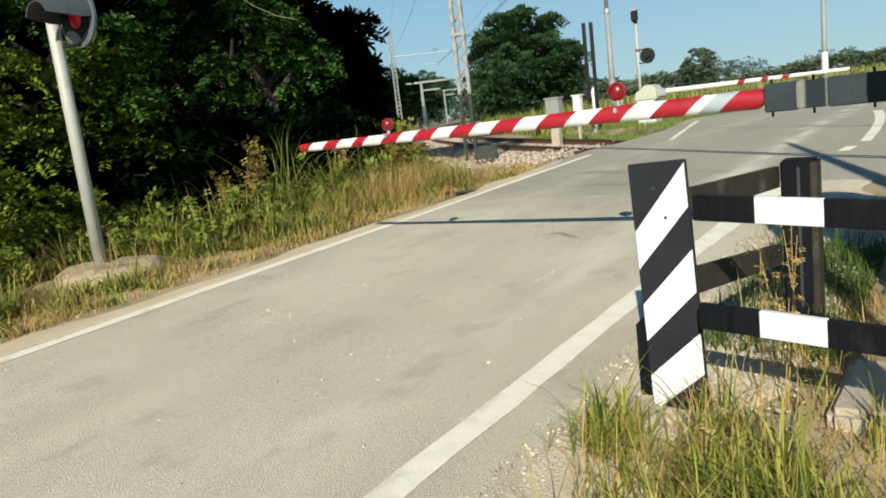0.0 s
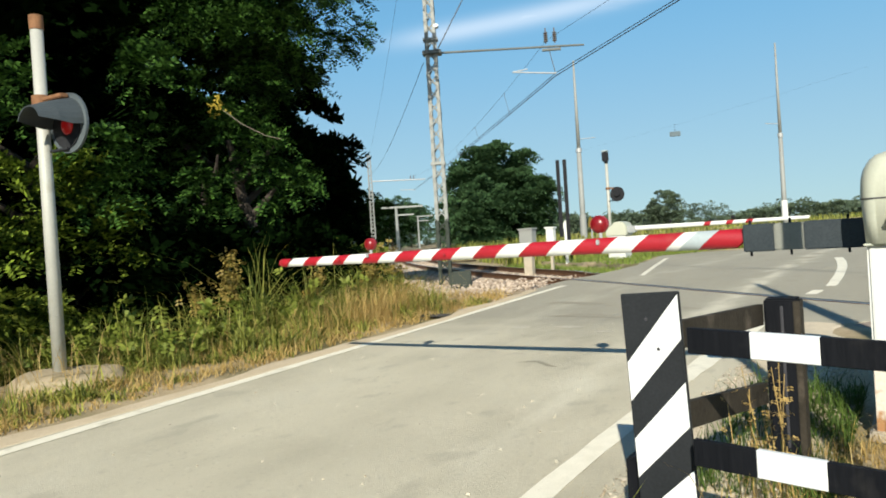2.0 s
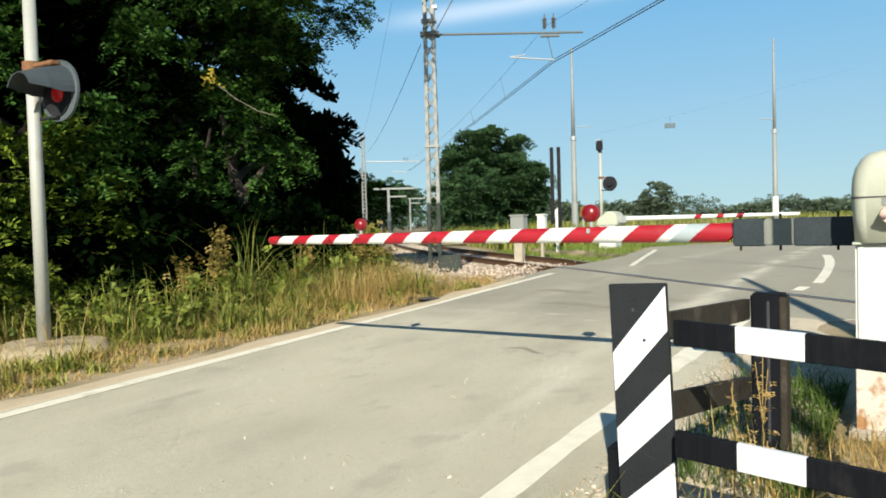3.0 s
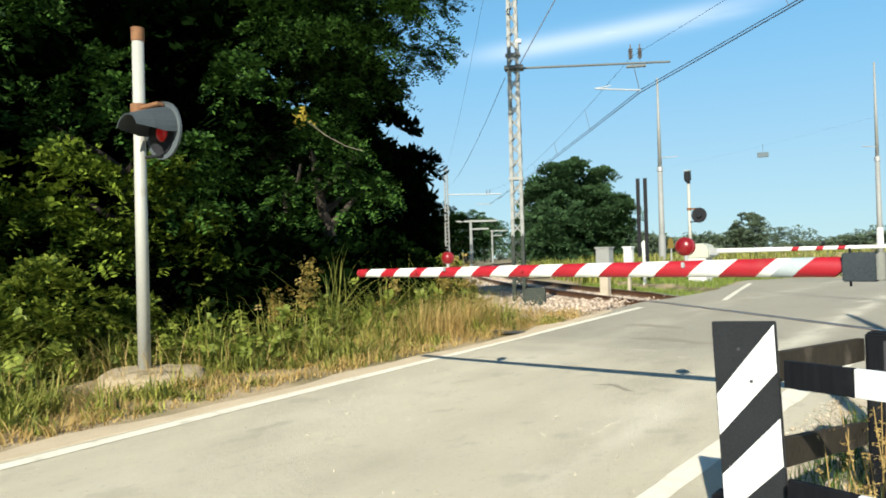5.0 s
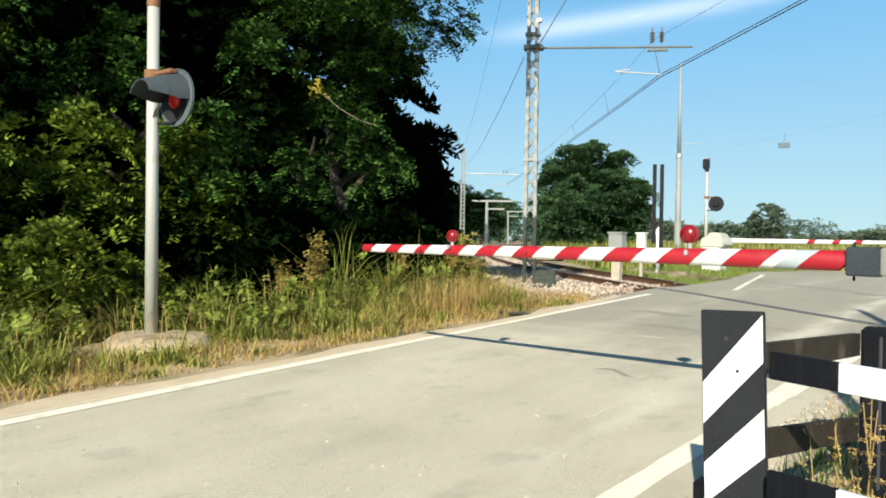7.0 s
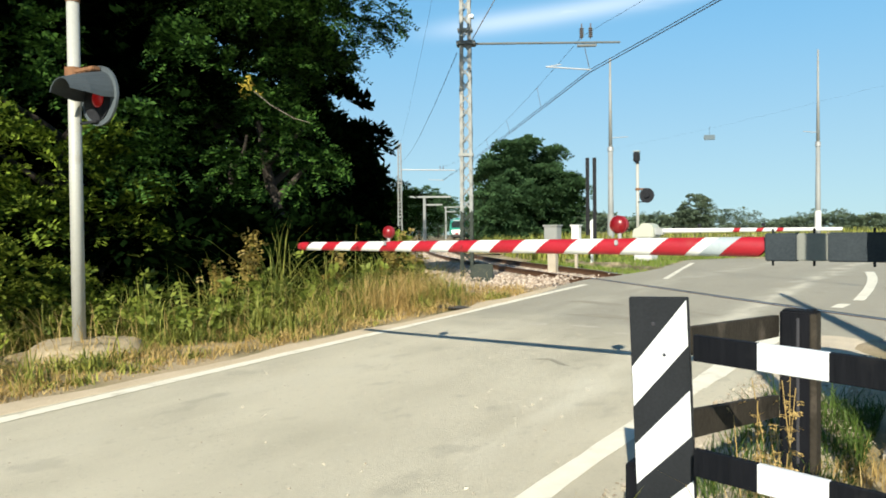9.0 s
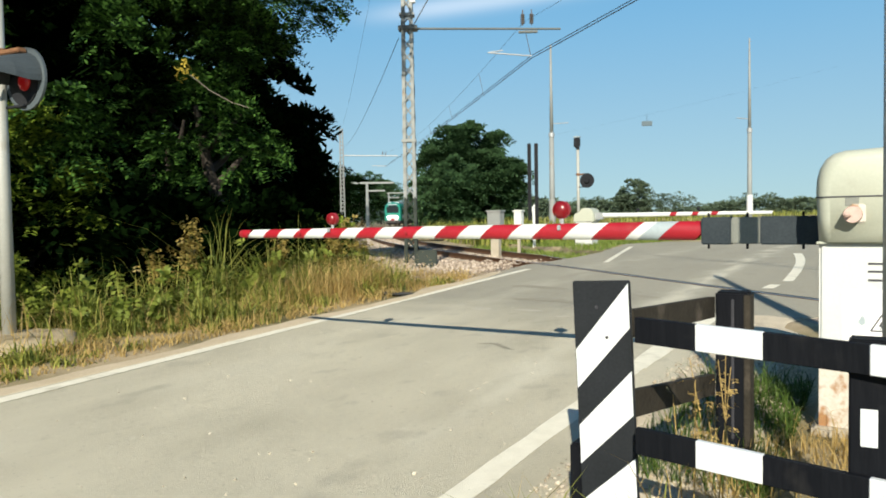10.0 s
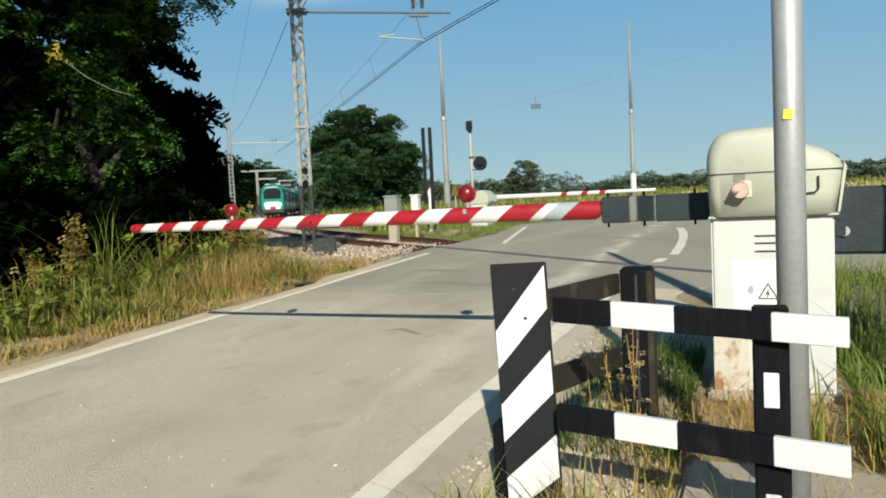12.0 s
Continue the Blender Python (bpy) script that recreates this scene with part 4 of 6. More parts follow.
# ================= near crossing light =================
def crossing_light(s_, n_, z_, height, face, cap, label, arm=0.38, lens=True, drop=1.12, tone=None):
    """A pole with a hooded lamp on a round backboard. face: +1 looks up the road, -1 down it."""
    t_ = thing("crossing_light", road_pose(s_, n_, z_, 3 if face < 0 else 180), label, "crossing light", "crossing lights")
    part("pole", rod((0, 0, -0.15), (0, 0, height), 0.074, 0.068, 20), M_POLE, t_, smooth=True)
    part("pole_cap", rod((0, 0, height - 0.02), (0, 0, height + 0.14), 0.076, 0.076, 20), M_RUST if cap else M_LAMPBLACK, t_, "rust red pole cap")
    zc = height - drop
    M_HEAD = tone or M_GREYHOOD
    head = part("backboard", rod((arm, 0.06, zc), (arm, 0.075, zc), 0.33, 0.33, 32), M_HEAD, t_, "round grey backboard")
    part("rim", prism([(arm + 0.335 * math.cos(a), zc + 0.335 * math.sin(a)) for a in np.linspace(0, 2 * math.pi, 40)] + [(arm + 0.325 * math.cos(a), zc + 0.325 * math.sin(a)) for a in np.linspace(2 * math.pi, 0, 40)], 1, 0.05, 0.078), M_HEAD, head)
    part("housing", rod((arm, 0.07, zc), (arm, 0.16, zc), 0.15, 0.11, 20), M_LAMPBLACK, head)
    hood = bmesh.new()
    rings = []
    for y_, r_, cut in ((0.06, 0.28, 0.15), (-0.08, 0.265, 0.1), (-0.2, 0.25, -0.05), (-0.4, 0.21, -0.35)):
        rings.append([hood.verts.new((arm + r_ * math.cos(a), y_, zc + r_ * math.sin(a) - 0.16 * (0.06 - y_))) for a in np.linspace(-cut, math.pi + cut, 16)])
    for p_, q_ in zip(rings, rings[1:]):
        for j in range(15):
            hood.faces.new((p_[j], p_[j + 1], q_[j + 1], q_[j]))
    h_ = part("visor", hood, tone or M_VISOR, head, "grey painted visor")
    sol = h_.modifiers.new("thick", "SOLIDIFY")
    sol.thickness = 0.012
    # black disc, low and left: lens cavity plus the visor's painted shade
    part("shaded_face", rod((arm - 0.03, 0.058, zc - 0.04), (arm - 0.03, 0.045, zc - 0.04), 0.24, 0.24, 28), M_LAMPBLACK, head)
    if lens:
        part("lens", ball((arm, 0.04, zc - 0.03), 0.1, scale=(1, 0.35, 1)), M_LENS, head, "lit red lens", smooth=True)
    part("bracket", box(-0.12, arm + 0.05, -0.05, 0.05, zc + 0.27, zc + 0.32, 0.01), M_RUST, t_, "rusty steel bracket")
    part("clamp", rod((0, 0, zc + 0.24), (0, 0, zc + 0.35), 0.1, 0.1, 16), M_RUST, t_)
    part("lower_bracket", box(0, arm, 0.02, 0.06, zc - 0.3, zc - 0.27, 0.006), M_LAMPBLACK, t_)
    return t_


crossing_light(4.5, -8.33, 0.2, 3.96, -1, True, "pale steel crossing light pole with a hooded red lamp")
pad = thing("concrete_footing", road_pose(4.55, -8.2, 0.17), "crumbling pale concrete footing in the grass", "footing")
fb = ball((0, 0, -0.06), 1.0, u=28, v=16, scale=(0.68, 0.62, 0.22))
for v in fb.verts:
    v.co += noise.noise_vector(v.co * 3.5) * 0.07
    v.co.z = min(v.co.z, 0.1 + 0.012 * noise.noise(v.co * 9))
part("slab", fb, M_FOOTING, pad, smooth=True)
crossing_light(32.5, -12.1, 0.47, 4.1, 1, False, "distant pale crossing light seen from behind with a black disc", arm=-0.45, lens=False, drop=1.45, tone=M_LAMPBLACK)
fl = thing("signal_box_head", road_pose(32.4, -12.1, 4.62), "black lamp box with a pale cap on a pole top", "signal")
part("case", box(-0.14, 0.14, -0.12, 0.12, 0.0, 0.5, 0.06), M_LAMPBLACK, fl)
part("cap", box(-0.15, 0.15, -0.13, 0.13, 0.47, 0.53, 0.02), M_GREYPAINT, fl, "pale worn cap")

# ================= far barrier and trackside things =================
far = thing("barrier_beam", road_pose(25.0, 0, 1.5), "lowered white and red barrier beam behind the track", "barrier")
cuts = [-8.45, -6.1, -5.9, -5.4, -5.2, -4.8, -4.6, -2.98]
for j, (a, b) in enumerate(zip(cuts, cuts[1:])):
    slanted(a, b, 0.085 - 0.006 * (a + 8.45), 0.085 - 0.006 * (b + 8.45), 0.5, M_WHITEPAINT if j % 2 == 0 else M_REDPAINT, far, "stripe")
for x_ in (-7.2, -5.2):
    part("lamp", ball((x_, 0, 0.16), 0.06), M_LAMPBLACK, far)
part("hinge_sleeve", box(-8.75, -8.4, -0.1, 0.1, -0.14, 0.1, 0.02), M_GALV, far)
fcab = thing("barrier_cabinet", road_pose(24.75, -9.05), "cream barrier drive cabinet behind the track", "cabinet")
part("body", box(-0.3, 0.3, 0, 0.7, -0.05, 0.85, 0.02), M_CABWHITE, fcab)
part("hood", prism([(-0.36, 0.8), (0.38, 0.8), (0.38, 1.1), (0.3, 1.26), (0.1, 1.31), (-0.08, 1.27), (-0.12, 1.16), (-0.33, 1.1)], 1, -0.03, 0.74, 0.03), M_CREAM, fcab)

twin = thing("twin_marker_post", pose(5.73, 25.66, LEVEL, 0, 0, -12), "pair of tall narrow black and white posts beside the track", "marker post")
for x_ in (-0.14, 0.1):
    part("board_length", box(x_ - 0.065, x_ + 0.065, -0.03, 0.03, 0.9 if x_ < 0 else 0.6, 3.6, 0.005), M_BLACK, twin, "black upper length")
part("pale_strip", box(-0.04, 0.0, -0.02, 0.02, -0.2, 1.3, 0.004), M_WHITEPAINT, twin, "pale lower length")
part("base_post", box(-0.05, 0.05, 0.03, 0.1, -0.2, 1.2, 0.005), M_WHITEPAINT, twin)

for (s_, n_, w_, d_, h_, tone, lab, nm) in ((19.4, -9.85, 0.42, 0.3, 1.2, M_MAST, "grey steel trackside cabinet on short legs", "trackside_cabinet"), (20.2, -9.45, 0.24, 0.2, 1.2, M_WHITEPAINT, "narrow white trackside cabinet", "trackside_cabinet")):
    c_ = thing(nm, road_pose(s_, n_, LEVEL), lab, "cabinet")
    part("case", box(-w_ / 2, w_ / 2, 0, d_, 0.45, h_, 0.015), tone, c_)
    part("lid", box(-w_ / 2 - 0.03, w_ / 2 + 0.03, -0.03, d_ + 0.03, h_ - 0.02, h_ + 0.03, 0.01), tone, c_)
    part("stand", box(-w_ / 2 + 0.08, w_ / 2 - 0.08, 0.05, d_ - 0.05, -0.2, 0.46, 0.01), M_CONCRETE, c_)
for s_, n_, h_, tone in ((21.2, -10.6, 1.05, M_WHITEPAINT), (28.0, -12.3, 1.4, M_WHITEPAINT), (29.0, -11.6, 1.5, M_SEED)):
    c_ = thing("track_marker", road_pose(s_, n_, LEVEL), "small pale trackside marker sign on a stake", "marker")
    part("stake", rod((0, 0, -0.2), (0, 0, h_), 0.03, 0.03, 10), M_GALV, c_)
    part("plate", prism([(-0.14, h_ - 0.3), (0.14, h_ - 0.3), (0.1, h_ + 0.05), (0, h_ + 0.16), (-0.1, h_ + 0.05)], 1, -0.045, -0.03), tone, c_)
# ================= grassy bank behind the crossing =================
bank_a, bank_b = Vector((3.0, 45.0)), Vector((120.0, 8.0))
bank_v, bank_f = [], []
steps_ = 90
side_ = Vector((-(bank_b - bank_a).y, (bank_b - bank_a).x)).normalized()
BANK = [(-4.2, 0.0), (-2.6, 0.45), (-1.2, 0.95), (0.0, 1.0), (3.0, 1.0), (6.0, 0.3), (8.0, 0.0)]


def bank_top(u):
    return (0.8 + 0.9 * u) * min(1.0, u * 14)


for k_ in range(steps_ + 1):
    u = k_ / steps_
    c_ = bank_a.lerp(bank_b, u)
    for o_, hh in BANK:
        w_ = c_ + side_ * (o_ + 0.3 * math.sin(u * 40 + o_))
        bank_v.append((w_.x, w_.y, 0.4 + bank_top(u) * hh + 0.06 * math.sin(u * 90 + 2 * o_)))
    if k_:
        b_ = k_ * len(BANK)
        bank_f += [(b_ - len(BANK) + j, b_ - len(BANK) + j + 1, b_ + j + 1, b_ + j) for j in range(len(BANK) - 1)]
tagged(part_np("grass_bank", bank_v, bank_f, M_SOIL), "grassy railway bank behind the crossing", "bank", "", "structure")

# ================= overhead line =================
def lattice_mast(x, y, z, height, width, label, turn=0.0):
    t_ = thing("catenary_mast", pose(x, y, z, 0, 0, turn), label, "catenary mast", "catenary masts")
    w0, w1 = width, width * 0.72
    for sx in (-1, 1):
        for sy, z0, z1, tone in ((-1, -0.3, 1.5, M_MASTLOW), (1, -0.3, 1.5, M_MASTLOW), (-1, 1.5, height, M_MAST), (1, 1.5, height, M_MAST)):
            bm_ = bmesh.new()
            lo, hi = [], []
            wa, wb = [w0 + (w1 - w0) * max(q, 0) / height for q in (z0, z1)]
            for dx, dy in ((0, 0), (0.075, 0), (0.075, 0.012), (0.012, 0.012), (0.012, 0.055), (0, 0.055)):
                lo.append(bm_.verts.new((sx * (wa / 2 - dx), sy * (wa * 0.36 - dy), z0)))
                hi.append(bm_.verts.new((sx * (wb / 2 - dx), sy * (wb * 0.36 - dy), z1)))
            for k_ in range(6):
                j = (k_ + 1) % 6
                bm_.faces.new((lo[k_], lo[j], hi[j], hi[k_]))
            bm_.faces.new(hi)
            bmesh.ops.recalc_face_normals(bm_, faces=bm_.faces[:])
            part("leg", bm_, tone, t_)
    steps = int(height / 0.3)
    for k_ in range(steps):
        z0, z1 = height * k_ / steps, height * (k_ + 1) / steps
        a, b = [(w0 + (w1 - w0) * q / height) for q in (z0, z1)]
        sgn = 1 if k_ % 2 else -1
        for sy, sgn in ((-1, sgn), (-1, -sgn), (1, sgn)):
            part("brace", rod((sgn * a / 2 * 0.9, sy * a * 0.36, z0), (-sgn * b / 2 * 0.9, sy * b * 0.36, z1), 0.016, 0.016, 5), M_MAST if z0 > 1.5 else M_MASTLOW, t_)
        for sx in (-1, 1):
            part("brace", rod((sx * a / 2, sgn * a * 0.33, z0), (sx * b / 2, -sgn * b * 0.33, z1), 0.011, 0.011, 5), M_MAST if z0 > 1.5 else M_MASTLOW, t_)
    part("base", box(-w0 * 0.8, w0 * 0.8, -w0 * 0.7, w0 * 0.7, -0.5, -0.08, 0.03), M_CONCRETE, t_)
    for z_ in (2.75 * height / 9, 0.62 * height):
        part("band", box(-w0 / 2 - 0.015, w0 / 2 + 0.015, -w0 * 0.38, w0 * 0.38, z_, z_ + 0.06), M_MAST, t_)
    return t_


def insulator(parent, c):
    bm_ = None
    for k_ in range(5):
        bm_ = rod((c[0], c[1], c[2] + 0.045 * k_), (c[0], c[1], c[2] + 0.045 * k_ + 0.025), 0.055, 0.035, 12, bm_)
    bm_ = rod((c[0], c[1], c[2] - 0.05), (c[0], c[1], c[2] + 0.3), 0.015, 0.015, 8, bm_)
    return part("insulator", bm_, M_PORCELAIN, parent, "ribbed brown insulator")


mast = lattice_mast(0.92, 17.25, 0.45, 9.2, 0.31, "grey lattice steel catenary mast with a bracket arm", -8)
part("bracket_arm", rod((0.1, 0, 5.42), (3.5, -0.25, 5.26), 0.027, 0.024, 12), M_ARM, mast, "galvanised bracket arm")
part("arm_plate", box(-0.2, 0.24, -0.15, 0.15, 5.38, 5.47, 0.01), M_ARM, mast)
for x_ in (2.65, 2.85):
    insulator(mast, (x_, -0.2, 5.42))
part("insulator_yoke", box(2.55, 2.98, -0.24, -0.16, 5.2, 5.25, 0.006), M_ARM, mast)
part("steady_arm", rod((1.85, -0.12, 4.8), (2.85, -0.2, 4.68), 0.016, 0.016, 8), M_GALV, mast)
part("steady_arm_stay", rod((1.85, -0.12, 4.8), (2.2, -0.14, 4.84), 0.012, 0.012, 8), M_GALV, mast)
part("droop_rod", rod((2.7, -0.2, 5.28), (2.82, -0.2, 4.7), 0.008, 0.008, 6), M_WIRE, mast)
# plain dark block beside the mast foot
part("foot_block", box(0.16, 0.6, -0.2, 0.15, -0.35, 0.3, 0.02), M_MASTLOW, mast, "dark block at the mast foot")
part("stay_wire", rod((0.15, 0, 5.5), (1.9, -0.12, 8.4), 0.012, 0.012, 6), M_WIRE, mast)
part("small_box", box(0.08, 0.2, -0.1, 0.05, 6.0, 6.08, 0.01), M_GALV, mast)

left = lattice_mast(-2.2, 60.3, 0.3, 8.6, 0.4, "distant grey lattice catenary mast beside the trees", -5)
part("bracket_arm", rod((0.1, 0, 6.45), (4.5, 0, 6.35), 0.05, 0.045, 8), M_GALV, left)
insulator(left, (3.3, 0, 6.45))
insulator(left, (3.55, 0, 6.45))
part("steady_arm", rod((2.4, 0, 5.6), (3.6, 0, 5.55), 0.03, 0.03, 6), M_GALV, left)
for x_, y_, h_ in ((-0.35, 100.2, 6.4), (4.3, 170.0, 7.6)):
    p_ = thing("catenary_post", pose(x_, y_, 0.3), "distant pale steel post with a cross arm over the track", "catenary mast", "catenary masts")
    part("shaft", rod((0, 0, -0.3), (0, 0, h_), 0.24, 0.18, 12), M_MAST, p_)
    part("arm", box(-2.0 if y_ < 150 else -0.4, 3.6, -0.1, 0.1, h_ - 0.25, h_ - 0.02), M_MAST, p_)
    part("lower_arm", box(0, 2.4, -0.08, 0.08, h_ - 1.3, h_ - 1.1), M_MAST, p_)
for x_, y_, z1, r_, lab in ((9.35, 37.5, 10.3, 0.16, "tall tapering pale steel mast beside the far track"), (18.5, 34.65, 10.0, 0.13, "slender pale steel mast in the field")):
    p_ = thing("catenary_post", pose(x_, y_, 0.3), lab, "catenary mast", "catenary masts")
    part("shaft", rod((0, 0, -0.3), (0, 0, z1 * 0.52), r_, r_ * 0.75, 16), M_MAST, p_, smooth=True)
    part("upper_shaft", rod((0, 0, z1 * 0.52), (0, 0, z1 - 0.3), r_ * 0.62, r_ * 0.3, 16), M_MAST, p_, smooth=True)
    part("collar", rod((0, 0, z1 * 0.515), (0, 0, z1 * 0.535), r_ * 0.95, r_ * 0.95, 16), M_GALV, p_)
    part("white_sleeve", rod((0, 0, 1.2 if r_ < 0.14 else 0.2), (0, 0, 2.1), r_ * 1.15, r_ * 1.1, 16), M_WHITEPAINT if r_ < 0.14 else M_MAST, p_, "painted lower sleeve")
    part("side_arm", rod((0, 0, z1 * 0.58), (0.9 if r_ > 0.14 else -0.7, 0, z1 * 0.585), 0.02, 0.02, 6), M_GALV, p_)


def wire(name, p, q, r, sag, label, n_=18):
    pts = []
    for k_ in range(n_ + 1):
        u = k_ / n_
        v_ = Vector(p).lerp(Vector(q), u)
        v_.z -= sag * 4 * u * (1 - u)
        pts.append(v_)
    bm_ = line_of(pts, r)
    ob = part(name, bm_, M_WIRE, None, label)
    return tagged(ob, label, "cable")


A0, A1, A2 = (3.72, 16.8, 5.1), (1.3, 60.3, 5.85), (11.8, -30, 5.1)
wire("contact_wire", A0, A1, 0.011, 0.1, "overhead contact wire running along the track")
wire("contact_wire", A0, A2, 0.011, 0.05, "overhead contact wire running over the crossing")
for q_ in (A1, A2):
    wire("contact_wire", (A0[0], A0[1], A0[2] + 0.06), (q_[0], q_[1], q_[2] + 0.06), 0.009, 0.08, "second strand of the overhead contact wire")
B0, B1, B2 = (3.62, 17.05, 6.0), (1.2, 60.3, 7.0), (11.6, -30, 6.0)
wire("messenger_wire", B0, B1, 0.004, 0.7, "messenger wire above the contact wire")
wire("messenger_wire", B0, B2, 0.004, 0.6, "messenger wire above the contact wire")
for u in (0.12, 0.25, 0.38):
    for (a, b, sg), (c, d, sh) in (((A0, A1, 0.1), (B0, B1, 0.7)), ((A0, A2, 0.05), (B0, B2, 0.6))):
        lo = Vector(a).lerp(Vector(b), u) - Vector((0, 0, sg * 4 * u * (1 - u)))
        hi = Vector(c).lerp(Vector(d), u) - Vector((0, 0, sh * 4 * u * (1 - u)))
        tagged(part("dropper", rod(lo, hi, 0.006, 0.006, 5), M_WIRE, None), "thin dropper between the overhead wires", "cable")
wire("feeder_wire", (0.72, 17.2, 5.65), (-2.1, 60.3, 7.4), 0.007, 0.5, "feeder wire running to the next mast")
wire("feeder_wire", (0.5, 17.2, 8.6), (-2.3, 60.3, 8.6), 0.004, 0.6, "thin upper wire running to the next mast")
wire("span_wire", (9.35, 37.5, 5.7), (13.3, 20.0, 5.6), 0.0012, 0.1, "thin span wire carrying a small plate")
plate = thing("hanging_plate", pose(11.23, 29.2, 5.2, 0, 0, -15), "small blue-grey plate hanging from a wire", "plate")
part("plate", box(-0.21, 0.21, -0.02, 0.02, -0.1, 0.1, 0.015), M_PLATE, plate)
part("hanger", rod((0, 0, 0.1), (0, 0, 0.42), 0.006, 0.006, 5), M_WIRE, plate)

# ================= plants =================
def unit(v):
    return v / np.maximum(np.linalg.norm(v, axis=-1, keepdims=True), 1e-9)


def sprays(origins, ways, length, leaflets, size, r):
    """Feathery leaves: a row of leaflets on both sides of a drooping stalk. Gives corners and faces."""
    k = len(origins)
    ways = unit(ways)
    up = unit(np.array([0, 0, 1.0]) + r.normal(0, 0.35, (k, 3)))
    side = unit(np.cross(ways, up))
    up = unit(np.cross(side, ways))
    ln = length * r.uniform(0.7, 1.25, k)
    out = []
    for j in range(leaflets):
        u = (j // 2 + 1) / (leaflets // 2 + 1)
        sg = 1 if j % 2 else -1
        c = origins + ways * (ln * u)[:, None] - np.array([0, 0, 1.0]) * (0.35 * ln * u * u)[:, None]
        tilt = r.normal(0, 0.35, (k, 1))
        a = unit(side * sg + ways * 0.45 + up * tilt)
        w = unit(np.cross(a, up)) * (size * 0.24)
        tip = a * (size * r.uniform(0.8, 1.2, (k, 1)))
        out.append(np.stack([c, c + tip * 0.5 + w, c + tip, c + tip * 0.5 - w], 1))
    v = np.stack(out, 1).reshape(-1, 3)
    f = np.arange(len(v)).reshape(-1, 4)
    return v, f


def clump_points(centres, radii, per, r, lower=-0.4):
    """Spots and outward ways on and in the given clumps."""
    k = len(centres)
    d = unit(r.normal(size=(k, per, 3)))
    d[..., 2] = np.where(d[..., 2] < lower, -d[..., 2], d[..., 2])
    rad = radii[:, None, None] * (r.random((k, per, 1)) ** 0.4)
    p = centres[:, None] + d * rad * np.array([1, 1, 0.75])
    return p.reshape(-1, 3), d.reshape(-1, 3)


def limbs(bm, start, way, length, radius, depth, r, ends, bend=0.35):
    p = Vector(start)
    w = Vector(way).normalized()
    steps = 3
    for j in range(steps):
        q = p + w * (length / steps)
        bm = rod(p, q, radius * (1 - 0.22 * j), radius * (1 - 0.22 * (j + 1)), 7 if radius > 0.04 else 5, bm, cap=False)
        p = q
        w = (w + Vector(r.normal(0, bend * 0.5, 3)) + Vector((0, 0, 0.06))).normalized()
    ends.append(tuple(p))
    if depth:
        for _ in range(3):
            d = (w + Vector(r.normal(0, 0.75, 3))).normalized()
            bm = limbs(bm, p, d, length * r.uniform(0.55, 0.8), radius * 0.45, depth - 1, r, ends, bend)
    return bm


def tree(name, x, y, height, spread, seed, label, leaf, per=24, clumps=60, low=0.15, length=0.28, leaflets=10, size=0.085, group="", shape=1.0, z=None, trunk=True, gap=0.0, clump_size=0.17):
    r = np.random.default_rng(seed)
    z0 = float(ground_height(np.array(x), np.array(y))) if z is None else z
    t_ = thing(name, pose(x, y, z0 - 0.1), label, "tree" if trunk else "shrub", group)
    ends = []
    bm = None
    if trunk:
        lean = Vector((r.normal(0, 0.08), r.normal(0, 0.08), 1))
        th = height * 0.4
        bm = limbs(bm, (0, 0, 0), lean, th, height * 0.018 + 0.02, 0, r, ends, 0.12)
        base = ends[-1]
        for _ in range(5):
            a = r.uniform(0, 2 * math.pi)
            h0 = r.uniform(0.45, 1.0)
            bm = limbs(bm, Vector(base) * h0, (math.cos(a), math.sin(a), r.uniform(0.4, 1.3)), spread * r.uniform(0.35, 0.55), height * 0.008 + 0.01, 0, r, ends)
    else:
        for _ in range(6):
            a = r.uniform(0, 2 * math.pi)
            bm = limbs(bm, (0, 0, 0), (math.cos(a) * 0.6, math.sin(a) * 0.6, 1), height * 0.55, 0.02, 0, r, ends)
    part("trunk" if trunk else "stems", bm, M_BARK, t_)
    # clumps fill an uneven crown
    d = unit(r.normal(size=(clumps, 3)))
    rad = r.random((clumps, 1)) ** 0.45
    c = d * rad
    mid = height * (0.5 + low / 2)
    half = height * (0.5 - low / 2)
    taper = 1.0 - 0.35 * np.clip(c[:, 2:3], 0, 1) * shape
    c = c * np.array([spread, spread, half]) * np.concatenate([taper, taper, np.ones_like(taper)], 1) + np.array([0, 0, mid])
    c[:, 2] = np.maximum(c[:, 2], 0.25)
    rr = spread * clump_size * r.uniform(1.0, 2.0, clumps)
    if gap:
        # hollows between the sprays of foliage
        full = np.array([noise.noise(Vector((x + q[0], y + q[1], q[2])) * 0.75) > gap - 0.5 for q in c])
        c, rr = c[full], rr[full]
    p, w = clump_points(c, rr, per, r)
    away = unit(p - np.array([0, 0, mid]))
    v, f = sprays(p, w + 0.6 * away + np.array([0, 0, -0.1]), length, leaflets, size, r)
    part_np("crown", v, f, leaf, t_, "", "stuff")
    return t_


